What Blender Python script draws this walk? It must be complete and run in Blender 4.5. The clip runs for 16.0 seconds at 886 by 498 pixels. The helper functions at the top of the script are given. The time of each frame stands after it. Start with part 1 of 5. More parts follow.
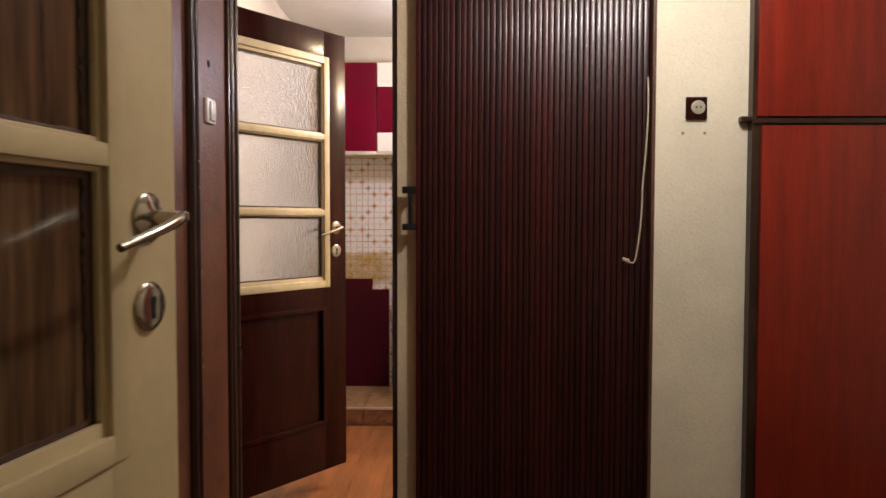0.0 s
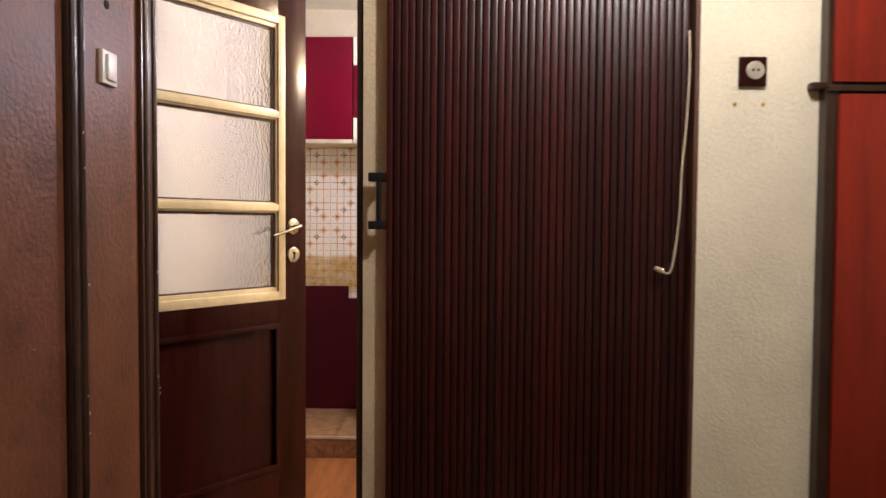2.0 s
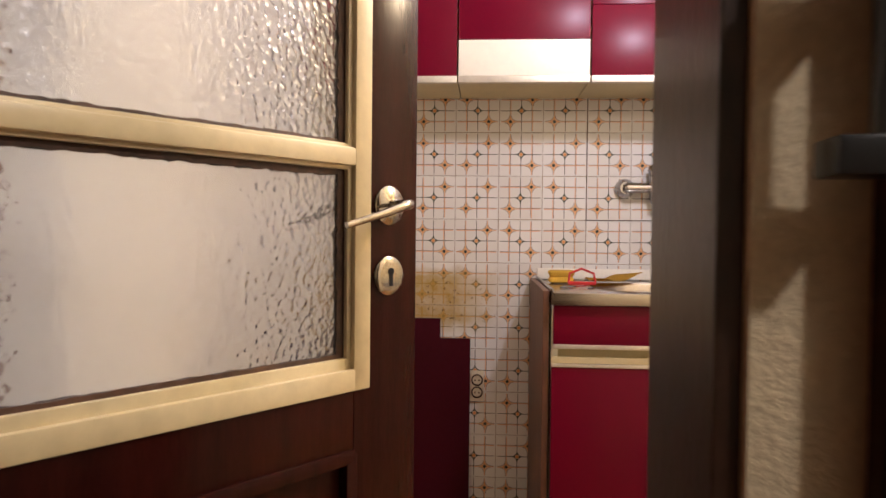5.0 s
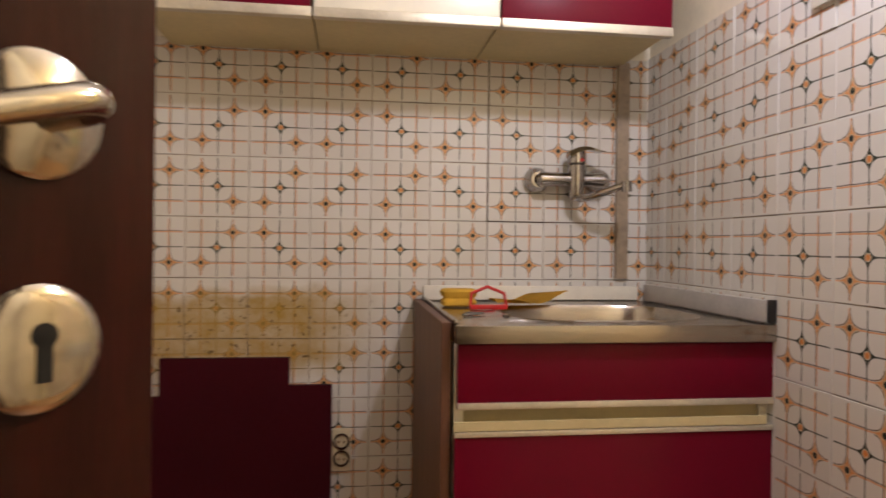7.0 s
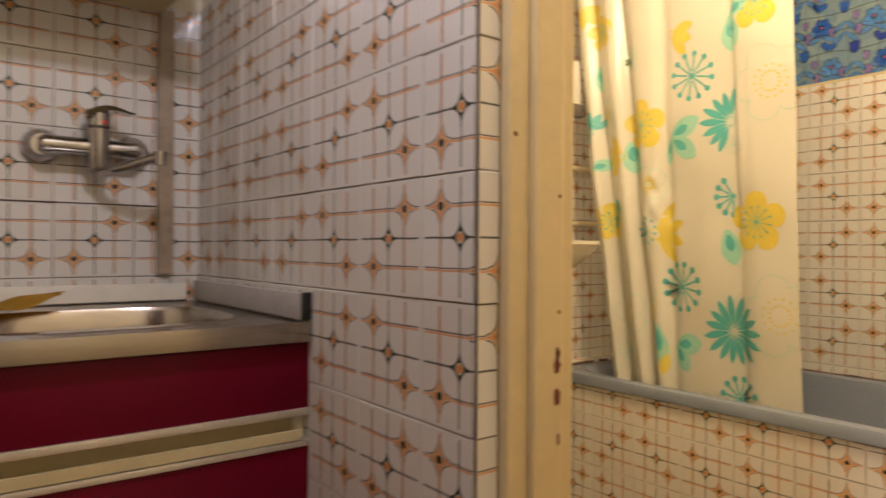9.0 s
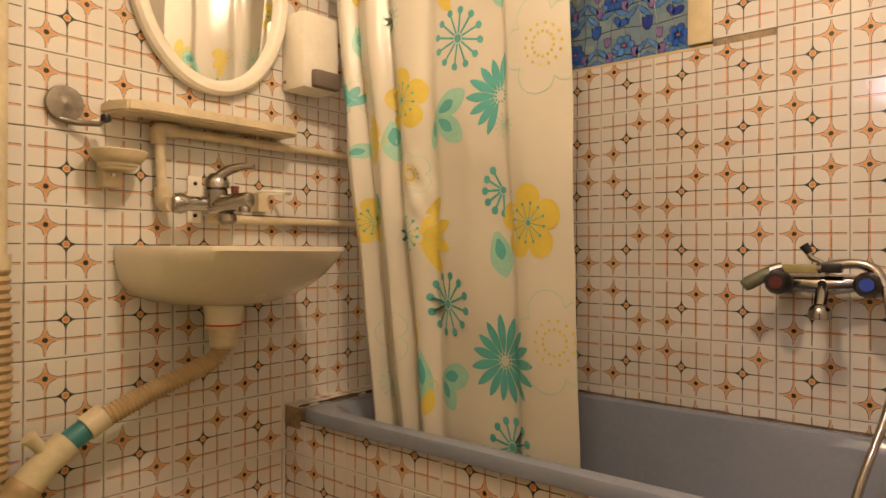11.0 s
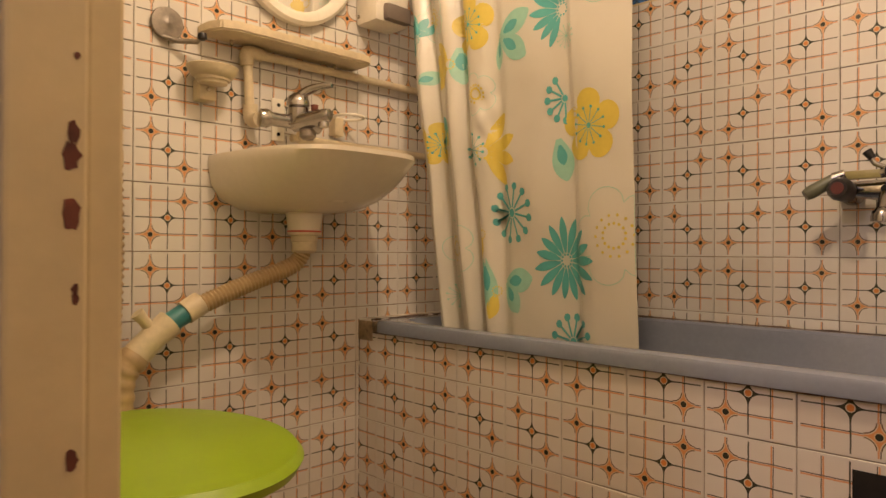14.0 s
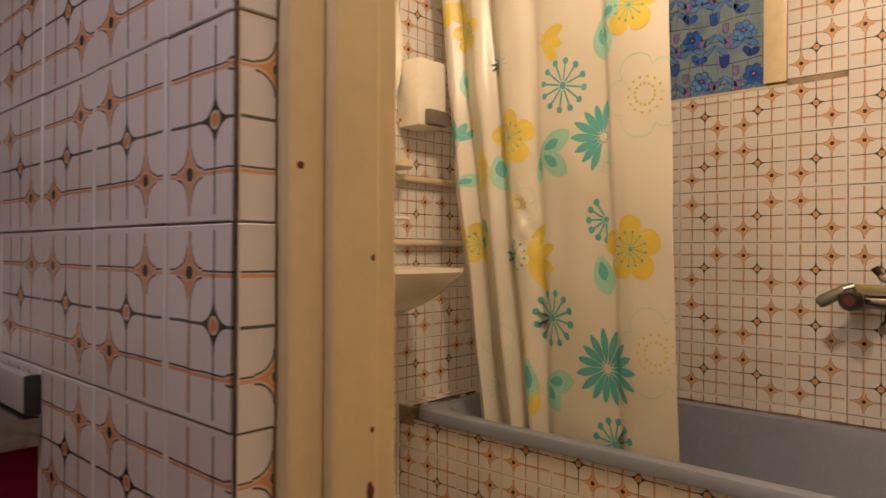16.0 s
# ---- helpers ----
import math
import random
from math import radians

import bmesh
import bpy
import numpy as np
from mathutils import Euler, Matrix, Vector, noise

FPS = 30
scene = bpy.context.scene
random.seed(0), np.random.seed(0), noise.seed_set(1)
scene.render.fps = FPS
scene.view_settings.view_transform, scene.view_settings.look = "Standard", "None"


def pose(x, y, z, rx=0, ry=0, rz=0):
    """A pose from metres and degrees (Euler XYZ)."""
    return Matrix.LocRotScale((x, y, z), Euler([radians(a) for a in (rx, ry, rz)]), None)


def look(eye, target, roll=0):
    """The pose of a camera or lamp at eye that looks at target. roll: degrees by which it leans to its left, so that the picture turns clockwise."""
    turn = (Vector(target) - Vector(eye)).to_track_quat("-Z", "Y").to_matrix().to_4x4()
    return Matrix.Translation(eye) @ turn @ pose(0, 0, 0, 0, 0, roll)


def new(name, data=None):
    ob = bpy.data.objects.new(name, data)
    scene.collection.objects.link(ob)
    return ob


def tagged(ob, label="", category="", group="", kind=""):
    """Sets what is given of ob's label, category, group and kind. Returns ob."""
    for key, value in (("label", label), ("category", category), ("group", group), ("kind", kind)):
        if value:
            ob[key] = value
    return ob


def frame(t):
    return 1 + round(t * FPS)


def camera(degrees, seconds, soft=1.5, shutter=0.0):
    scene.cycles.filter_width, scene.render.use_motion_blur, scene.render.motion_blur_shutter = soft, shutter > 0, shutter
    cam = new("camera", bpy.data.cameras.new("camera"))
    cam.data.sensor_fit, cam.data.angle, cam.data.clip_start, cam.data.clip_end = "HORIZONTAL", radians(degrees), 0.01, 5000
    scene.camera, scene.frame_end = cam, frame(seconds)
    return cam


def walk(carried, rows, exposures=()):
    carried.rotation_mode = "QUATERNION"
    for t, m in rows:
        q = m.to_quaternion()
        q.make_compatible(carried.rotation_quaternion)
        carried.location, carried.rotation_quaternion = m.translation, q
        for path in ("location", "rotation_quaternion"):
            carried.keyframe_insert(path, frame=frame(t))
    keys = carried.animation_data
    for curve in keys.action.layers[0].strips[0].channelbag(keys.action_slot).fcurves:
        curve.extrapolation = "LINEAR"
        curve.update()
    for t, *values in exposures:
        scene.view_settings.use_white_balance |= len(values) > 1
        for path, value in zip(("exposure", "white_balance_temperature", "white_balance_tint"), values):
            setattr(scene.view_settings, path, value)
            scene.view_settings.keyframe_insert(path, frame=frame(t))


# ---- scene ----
cam = camera(66.6, 16.0, shutter=0.5)
PATH = [
    (0, (0.023, 0.003, 1.117), (-0.016, 2.001, 1.038), 0.1),
    (0.5, (0.047, 0.125, 1.108), (0.05, 2.124, 1.033), 0.3),
    (1, (0.078, 0.222, 1.106), (0.082, 2.221, 1.033), 0.2),
    (1.5, (0.091, 0.32, 1.098), (0.091, 2.319, 1.03), 0.3),
    (2, (0.053, 0.544, 1.103), (0.034, 2.542, 1.031), 0.4),
    (2.5, (0.011, 0.797, 1.112), (-0.027, 2.795, 1.039), 0.5),
    (3, (-0.019, 1.092, 1.108), (-0.096, 3.09, 1.039), 0.6),
    (3.5, (-0.115, 1.325, 1.095), (-0.238, 3.32, 1.035), 0.6),
    (4, (-0.218, 1.529, 1.1), (-0.349, 3.524, 1.044), 0.6),
    (4.2, (-0.261, 1.616, 1.09), (-0.395, 3.611, 1.035), 0.6),
    (6.3, (-0.392, 2.437, 1.043), (-0.388, 4.437, 1.024), 0.6),
    (6.5, (-0.382, 2.489, 1.043), (-0.326, 4.488, 1.028), 0.5),
    (7, (-0.367, 2.615, 1.039), (-0.097, 4.597, 1.03), 0.7),
    (7.5, (-0.366, 2.677, 1.037), (0.154, 4.609, 1.037), 0.7),
    (7.6, (-0.358, 2.693, 1.038), (0.202, 4.613, 1.038), 0.7),
    (8, (-0.309, 2.708, 1.039), (0.412, 4.573, 1.044), 0.6),
    (8.5, (-0.187, 2.744, 1.027), (0.784, 4.492, 1.028), 0.5),
    (9, (-0.059, 2.805, 1.015), (1.158, 4.392, 1.016), 0.4),
    (9.5, (0.039, 2.859, 1.015), (1.425, 4.3, 1.02), 0.3),
    (10, (0.213, 2.94, 1.034), (1.732, 4.242, 1.038), 0.2),
    (10.2, (0.284, 2.93, 1.039), (1.822, 4.208, 1.044), 0.2),
    (12.3, (0.58, 3.044, 1.003), (2.085, 4.361, 1.009), 0.2),
    (12.5, (0.562, 3.056, 0.993), (2.042, 4.401, 1.0), 0.2),
    (13, (0.521, 3.001, 0.905), (1.934, 4.416, 0.918), 0.3),
    (13.5, (0.474, 2.93, 0.812), (1.881, 4.352, 0.823), 0.3),
    (14, (0.41, 2.892, 0.815), (1.821, 4.31, 0.824), 0.3),
    (14.5, (0.358, 2.883, 0.892), (1.77, 4.299, 0.895), 0.4),
    (15, (0.298, 2.869, 1.009), (1.739, 4.256, 1.013), 0.4),
    (15.5, (0.232, 2.902, 1.077), (1.712, 4.247, 1.083), 0.3),
    (16, (0.182, 2.953, 1.086), (1.657, 4.304, 1.091), 0.3),
]
walk(cam, [(t, look(eye, target, roll)) for t, eye, target, roll in PATH], [(0, 0.1, 6300, 18), (0.7, 0.42, 6300, 18), (3.5, 0.42, 6000, 18), (6.3, -0.15, 6500, 12), (8, -0.32, 6500, 9), (9, -0.68, 6500, 12), (10, -1.02, 6500, 22), (12.5, -1.2, 6500, 25), (14.5, -1.08, 6500, 26), (16, -1.36, 6500, 27)])

# ---- light ----
world = bpy.data.worlds.new("world")
scene.world = world
world.use_nodes = True
world.node_tree.nodes["Background"].inputs[0].default_value = (0.9, 0.8, 0.65, 1)
world.node_tree.nodes["Background"].inputs[1].default_value = 0.004


def lamp(name, place, watts, colour, radius):
    data = bpy.data.lights.new(name, "POINT")
    data.energy, data.color, data.shadow_soft_size = watts, colour, radius
    ob = new(name, data)
    ob.location = place
    return ob


HALL_LAMP, KITCHEN_LAMP, BATH_LAMP = (0.6, 1.5, 2.2), (0.16, 3.33, 1.86), (1.12, 3.36, 2.18)
lamp("hall_bulb", HALL_LAMP, 32, (1, 0.93, 0.84), 0.05)
lamp("kitchen_bulb", KITCHEN_LAMP, 24, (0.96, 0.93, 1.08), 0.035)
lamp("bath_bulb", BATH_LAMP, 80, (1, 0.78, 0.48), 0.05)


# ---- materials ----
class Nodes:
    """A node tree with short calls."""

    def __init__(self, name):
        self.mat = bpy.data.materials.new(name)
        self.mat.use_nodes = True
        self.tree = self.mat.node_tree
        self.bsdf = self.tree.nodes["Principled BSDF"]

    def put(self, socket, value):
        if isinstance(value, bpy.types.NodeSocket):
            self.tree.links.new(value, socket)
        elif isinstance(value, tuple) and len(value) == 3 and socket.type == "RGBA":
            socket.default_value = (*value, 1)
        else:
            socket.default_value = value

    def node(self, kind, values=(), **props):
        n = self.tree.nodes.new(kind)
        if "operation" in props:
            n.operation = props["operation"]
        if "data_type" in props:
            n.data_type = props["data_type"]
        if "uv_map" in props:
            n.uv_map = props["uv_map"]
        if "clamp" in props:
            n.clamp = props["clamp"]
        if "feature" in props:
            n.feature = props["feature"]
        for key, value in dict(values).items():
            self.put(n.inputs[key], value)
        return n

    def m(self, op, a, b=0.0, c=0.0):
        return self.node("ShaderNodeMath", {0: a, 1: b, 2: c}, operation=op).outputs[0]

    def mix(self, f, a, b):
        return self.node("ShaderNodeMix", {0: f, 6: a, 7: b}, data_type="RGBA").outputs[2]

    def coords(self, kind="Object"):
        return self.node("ShaderNodeTexCoord").outputs[kind]

    def noise(self, scale, detail=4.0, vector=None, rough=0.55, stretch=None):
        v = vector or self.node("ShaderNodeNewGeometry").outputs["Position"]
        if stretch:
            v = self.node("ShaderNodeVectorMath", {0: v, 1: stretch}, operation="MULTIPLY").outputs[0]
        return self.node("ShaderNodeTexNoise", {"Vector": v, "Scale": scale, "Detail": detail, "Roughness": rough}).outputs[0]

    def ramp(self, f, lo, hi):
        return self.node("ShaderNodeMapRange", {0: f, 1: lo, 2: hi}, clamp=True).outputs[0]

    def bump(self, height, strength=0.3, distance=0.002):
        n = self.node("ShaderNodeBump", {"Height": height, "Strength": strength, "Distance": distance})
        self.put(self.bsdf.inputs["Normal"], n.outputs[0])

    def set(self, **values):
        for key, value in values.items():
            self.put(self.bsdf.inputs[key.replace("_", " ")], value)
        return self.mat


def surface(name, colour, rough=0.5, vary=0.12, scale=6.0, grain=60.0, bump=0.1, depth=0.001, metal=0.0, stretch=None, dirt=None, coat=0.0, spec=0.5):
    """Colour with large stains and fine grain, uneven gloss and fine relief."""
    n = Nodes(name)
    big, fine = n.noise(scale, 3.0, stretch=stretch), n.noise(grain, 5.0, stretch=stretch)
    dark = tuple(c * (1 - 2.2 * vary) for c in colour)
    light = tuple(min(1, c * (1 + vary)) for c in colour)
    tone = n.mix(n.ramp(n.m("ADD", n.m("MULTIPLY", big, 0.65), n.m("MULTIPLY", fine, 0.35)), 0.32, 0.68), dark, light)
    if dirt:
        tone = n.mix(n.m("MULTIPLY", n.ramp(n.noise(scale * 2.3, 6.0), 0.56, 0.72), 0.55), tone, dirt)
    n.bump(fine, bump, depth)
    return n.set(Base_Color=tone, Roughness=n.ramp(big, -0.6, 1.6) if rough is None else n.m("MULTIPLY_ADD", fine, 0.25 * rough, rough * 0.87), Metallic=metal, Coat_Weight=coat, Specular_IOR_Level=spec)


def tile_material(name, flip):
    """Glazed tile: rounded squares between orange and dark lines, stars at the crossings."""
    n = Nodes(name)
    uv = n.node("ShaderNodeUVMap", uv_map="UVMap").outputs[0]
    sep = n.node("ShaderNodeSeparateXYZ", {0: uv})
    u, v = sep.outputs[0], sep.outputs[1]
    if flip:
        u = n.m("SUBTRACT", 1.0, u)
    wob = n.m("MULTIPLY", n.m("SUBTRACT", n.noise(40, 2.0), 0.5), 0.012)

    def near(a, at):
        return n.m("ADD", n.m("SUBTRACT", a, at), wob)

    def band(d, lo, hi):
        return n.m("MULTIPLY", n.m("GREATER_THAN", d, lo), n.m("LESS_THAN", d, hi))

    def inside(a):
        return n.m("LESS_THAN", n.m("ABSOLUTE", n.m("SUBTRACT", a, 0.5)), 0.462)

    glaze_noise = n.noise(9.0, 3.0)
    info = n.node("ShaderNodeObjectInfo").outputs["Random"]
    white = n.mix(glaze_noise, (0.62, 0.60, 0.555), (0.69, 0.67, 0.63))
    white = n.mix(n.m("MULTIPLY", info, 0.35), white, (0.56, 0.515, 0.45))
    orange, dark = (0.64, 0.29, 0.12), (0.05, 0.055, 0.04)
    col = white
    along_u, along_v = inside(v), inside(u)
    for at in (0.25, 0.75):
        for a, along in ((u, along_u), (v, along_v)):
            d = near(a, at)
            col = n.mix(n.m("MULTIPLY", n.m("MULTIPLY", band(d, -0.016, 0.002), along), 0.9), col, orange)
            col = n.mix(n.m("MULTIPLY", n.m("MULTIPLY", band(d, 0.007, 0.018), along), 0.95), col, (0.075, 0.065, 0.045))
    for a, along in ((u, along_u), (v, along_v)):
        col = n.mix(n.m("MULTIPLY", n.m("MULTIPLY", band(near(a, 0.5), -0.0085, 0.0085), along), 0.92), col, dark)

    def star(cu, cv, reach, half, body, rim, ring, dot):
        """Four arms left between quarter circles, a thin rim along the arcs and a ringed dot."""
        nonlocal col
        du, dv = n.m("ABSOLUTE", n.m("SUBTRACT", u, cu)), n.m("ABSOLUTE", n.m("SUBTRACT", v, cv))
        near_by = n.m("MULTIPLY", n.m("LESS_THAN", du, reach), n.m("LESS_THAN", dv, reach))
        ru, rv = n.m("SUBTRACT", reach, du), n.m("SUBTRACT", reach, dv)
        arc = n.m("SQRT", n.m("ADD", n.m("MULTIPLY", ru, ru), n.m("MULTIPLY", rv, rv)))
        if rim:
            col = n.mix(n.m("MULTIPLY", near_by, n.m("GREATER_THAN", arc, reach - half - 0.023)), col, rim)
            col = n.mix(n.m("MULTIPLY", near_by, n.m("GREATER_THAN", arc, reach - half - 0.011)), col, (0.60, 0.50, 0.36))
        col = n.mix(n.m("MULTIPLY", near_by, n.m("GREATER_THAN", arc, reach - half)), col, body)
        r = n.m("SQRT", n.m("ADD", n.m("MULTIPLY", du, du), n.m("MULTIPLY", dv, dv)))
        col = n.mix(n.m("LESS_THAN", r, 0.047), col, ring)
        col = n.mix(n.m("LESS_THAN", r, 0.036), col, dot)

    star(0.5, 0.5, 0.135, 0.008, dark, None, (0.6, 0.52, 0.38), (0.62, 0.24, 0.075))
    for cu, cv in ((0.25, 0.75), (0.75, 0.25)):
        star(cu, cv, 0.135, 0.006, orange, (0.14, 0.10, 0.065), (0.60, 0.42, 0.24), (0.04, 0.04, 0.03))
    place = n.node("ShaderNodeSeparateXYZ", {0: n.node("ShaderNodeNewGeometry").outputs["Position"]})
    px, py, pz = place.outputs[0], place.outputs[1], place.outputs[2]
    ragged = n.m("MULTIPLY", n.noise(11, 5.0), 0.10)
    grease = n.m("MULTIPLY", n.ramp(n.m("ADD", px, ragged), -0.22, -0.42), n.m("MULTIPLY", n.ramp(n.m("ADD", pz, ragged), 0.985, 0.945), n.ramp(n.m("ADD", pz, ragged), 0.74, 0.80)))
    grease = n.m("MULTIPLY", n.m("MULTIPLY", grease, n.m("LESS_THAN", px, 0.0)), n.m("GREATER_THAN", py, 4.3))
    col = n.mix(n.m("MULTIPLY", n.ramp(n.noise(3.1, 6.0), 0.6, 0.8), 0.3), col, (0.42, 0.32, 0.19))
    col = n.mix(n.m("MULTIPLY", grease, n.m("MULTIPLY_ADD", n.noise(25, 4.0), 0.8, 0.36)), col, (0.36, 0.225, 0.045))
    col = n.mix(n.m("MULTIPLY", grease, n.m("MULTIPLY", n.ramp(n.noise(70, 3.0), 0.62, 0.70), 0.8)), col, (0.09, 0.05, 0.015))
    n.bump(n.noise(14, 2.0), 0.12, 0.004)
    return n.set(Base_Color=col, Roughness=n.m("MULTIPLY_ADD", glaze_noise, 0.14, 0.07), Specular_IOR_Level=0.42)


TILE_A, TILE_B = tile_material("tile_glaze", False), tile_material("tile_glaze_turned", True)
GROUT = surface("grout", (0.30, 0.23, 0.15), 0.9, 0.35, 9, 90, 0.3)
CREAM = surface("cream_paint", (0.66, 0.56, 0.35), 0.35, 0.10, 5, 40, 0.25, 0.002)
CREAM_OLD = surface("old_cream_gloss", (0.61, 0.495, 0.28), 0.34, 0.06, 4, 50, 0.2, 0.001)
ROUGH_WHITE = surface("rough_plaster", (0.82, 0.77, 0.59), 0.85, 0.07, 3, 110, 0.5, 0.004)
PILASTER = surface("yellowed_rough_plaster", (0.78, 0.64, 0.42), 0.85, 0.10, 3, 110, 0.6, 0.004)
KITCHEN_PAINT = surface("pale_kitchen_paint", (0.72, 0.66, 0.53), 0.7, 0.06, 3, 60, 0.2)
CEILING = surface("ceiling_paint", (0.76, 0.72, 0.62), 0.8, 0.06, 2, 60, 0.3)
BROWN_WALL = surface("brown_wall_paint", (0.165, 0.064, 0.032), 0.45, 0.16, 4, 75, 0.6, 0.004, spec=0.3, dirt=(0.06, 0.035, 0.025))
DARK_WOOD = surface("dark_varnished_wood", (0.028, 0.0055, 0.0042), 0.2, 0.2, 5, 60, 0.15, 0.001, stretch=(6, 6, 0.6), spec=0.15)
PUTTY = surface("brown_painted_putty", (0.075, 0.034, 0.02), 0.5, 0.3, 30, 120, 0.5, 0.002)
TRIM_WOOD = surface("dark_brown_gloss_trim", (0.045, 0.02, 0.012), 0.3, 0.3, 8, 70, 0.4, 0.002, stretch=(3, 3, 0.7))


def slat_material():
    """Red-brown varnish, each slat in a tone of its own."""
    n = Nodes("red_brown_slat")
    tone = n.node("ShaderNodeObjectInfo").outputs["Random"]
    grain = n.noise(40, 5.0, stretch=(5, 5, 0.4))
    col = n.mix(tone, (0.019, 0.0038, 0.0034), (0.074, 0.009, 0.0068))
    col = n.mix(n.ramp(grain, 0.35, 0.7), col, (0.021, 0.004, 0.0038))
    n.bump(grain, 0.3, 0.001)
    return n.set(Base_Color=col, Roughness=n.m("MULTIPLY_ADD", grain, 0.15, 0.27), Specular_IOR_Level=0.35, Coat_Weight=0.15, Coat_Roughness=0.18)


SLAT_A = slat_material()
RED_LAM = surface("crimson_laminate", (0.128, 0.0018, 0.0145), 0.30, 0.05, 3, 90, 0.05, spec=0.14)
RED_BOARD = surface("dark_red_board", (0.046, 0.0026, 0.0075), 0.45, 0.12, 3, 60, 0.08, spec=0.12)
RED_VENEER = surface("red_wardrobe_veneer", (0.25, 0.020, 0.008), 0.32, 0.16, 6, 40, 0.06, stretch=(4, 4, 0.35))
WHITE_LAM = surface("white_laminate", (0.78, 0.74, 0.62), 0.3, 0.04, 3, 60, 0.03)
CAB_CREAM = surface("cabinet_carcass", (0.60, 0.51, 0.29), 0.45, 0.08, 4, 60, 0.05)
ALU = surface("aluminium_rail", (0.66, 0.61, 0.50), 0.38, 0.1, 9, 120, 0.06, metal=0.55)
STEEL = surface("brushed_steel", (0.44, 0.395, 0.34), 0.22, 0.12, 9, 160, 0.08, 0.0006, metal=1.0, stretch=(0.4, 5, 5))
CHROME = surface("chrome", (0.42, 0.40, 0.385), 0.12, 0.1, 20, 90, 0.02, metal=1.0)
NICKEL = surface("worn_nickel", (0.50, 0.45, 0.37), 0.13, 0.12, 30, 120, 0.05, metal=0.9)
HOOK_METAL = surface("dull_grey_metal", (0.27, 0.235, 0.195), 0.4, 0.2, 25, 120, 0.1, metal=0.5)
BLACK = surface("black_plastic", (0.012, 0.011, 0.012), 0.35, 0.1, 20, 90, 0.05)
# Near-black: on holes and slots it paints the shade inside; also one dark screw.
HOLE = surface("dark_hole", (0.004, 0.004, 0.004), 0.9, 0.1)
WHITE_PLASTIC = surface("white_plastic", (0.76, 0.72, 0.62), 0.35, 0.05, 12, 80, 0.03)
OLD_PLASTIC = surface("yellowed_plastic", (0.62, 0.53, 0.36), 0.42, 0.10, 12, 80, 0.06)
HOSE = surface("beige_hose", (0.42, 0.30, 0.16), 0.5, 0.12, 14, 80, 0.06)
CERAMIC = surface("white_ceramic", (0.76, 0.70, 0.58), 0.12, 0.03, 4, 60, 0.02, coat=0.4)
ENAMEL = surface("grey_blue_enamel", (0.205, 0.235, 0.305), 0.22, 0.06, 4, 80, 0.02, coat=0.3)
LIME = surface("lime_green_plastic", (0.27, 0.42, 0.010), 0.35, 0.05, 5, 60, 0.03)
LAMINATE = surface("orange_laminate_floor", (0.36, 0.14, 0.048), 0.35, 0.22, 5, 30, 0.08, stretch=(4, 0.5, 1))
HALL_FLOOR = surface("brown_hall_floor", (0.20, 0.10, 0.05), 0.45, 0.2, 5, 30, 0.08)
STONE = surface("beige_stone_tile", (0.40, 0.235, 0.115), 0.4, 0.25, 20, 60, 0.1)
RISER = surface("red_brown_tile", (0.25, 0.115, 0.055), 0.4, 0.25, 20, 60, 0.1)
STONE_DARK = surface("rust_tile_figure", (0.17, 0.055, 0.02), 0.4, 0.2, 20, 60, 0.1)
TRUNK = surface("brown_grey_trunking", (0.34, 0.26, 0.18), 0.45, 0.2, 12, 60, 0.1)
CHIPBOARD = surface("brown_veneer", (0.12, 0.05, 0.026), 0.5, 0.2, 7, 60, 0.15, stretch=(4, 4, 0.6))
YELLOW_CLOTH = surface("yellow_sponge_cloth", (0.62, 0.36, 0.035), 0.9, 0.12, 14, 220, 0.8, 0.003)
RED_PLASTIC = surface("red_plastic", (0.50, 0.02, 0.02), 0.35, 0.05)
CHIP = surface("bare_brown_wood", (0.14, 0.035, 0.018), 0.7, 0.3, 30)
SEAL = surface("mouldy_sealant", (0.10, 0.055, 0.03), 0.7, 0.45, 25, 90, 0.4, 0.002)
TEAL_PIPE = surface("teal_plastic", (0.03, 0.20, 0.22), 0.4, 0.1)
TEAL = surface("teal_print", (0.07, 0.36, 0.35), 0.4, 0.06, 10)
TEAL_PALE = surface("pale_teal_print", (0.27, 0.53, 0.43), 0.4, 0.06, 10)
YELLOW = surface("yellow_print", (0.60, 0.47, 0.07), 0.4, 0.06, 10)


# ---- building helpers ----
def box(bm, x0, x1, y0, y1, z0, z1, bevel=0.0):
    ids = bmesh.ops.create_cube(bm, size=1)["verts"]
    for v in ids:
        v.co = Vector(((x0 + x1) / 2 + v.co.x * (x1 - x0), (y0 + y1) / 2 + v.co.y * (y1 - y0), (z0 + z1) / 2 + v.co.z * (z1 - z0)))
    if bevel:
        edges = {e for v in ids for e in v.link_edges}
        bmesh.ops.bevel(bm, geom=list(edges), offset=bevel, segments=2, affect="EDGES", profile=0.6)
    return bm


def boxes(*rows, bevel=0.0):
    bm = bmesh.new()
    for row in rows:
        box(bm, *row, bevel=bevel)
    return bm


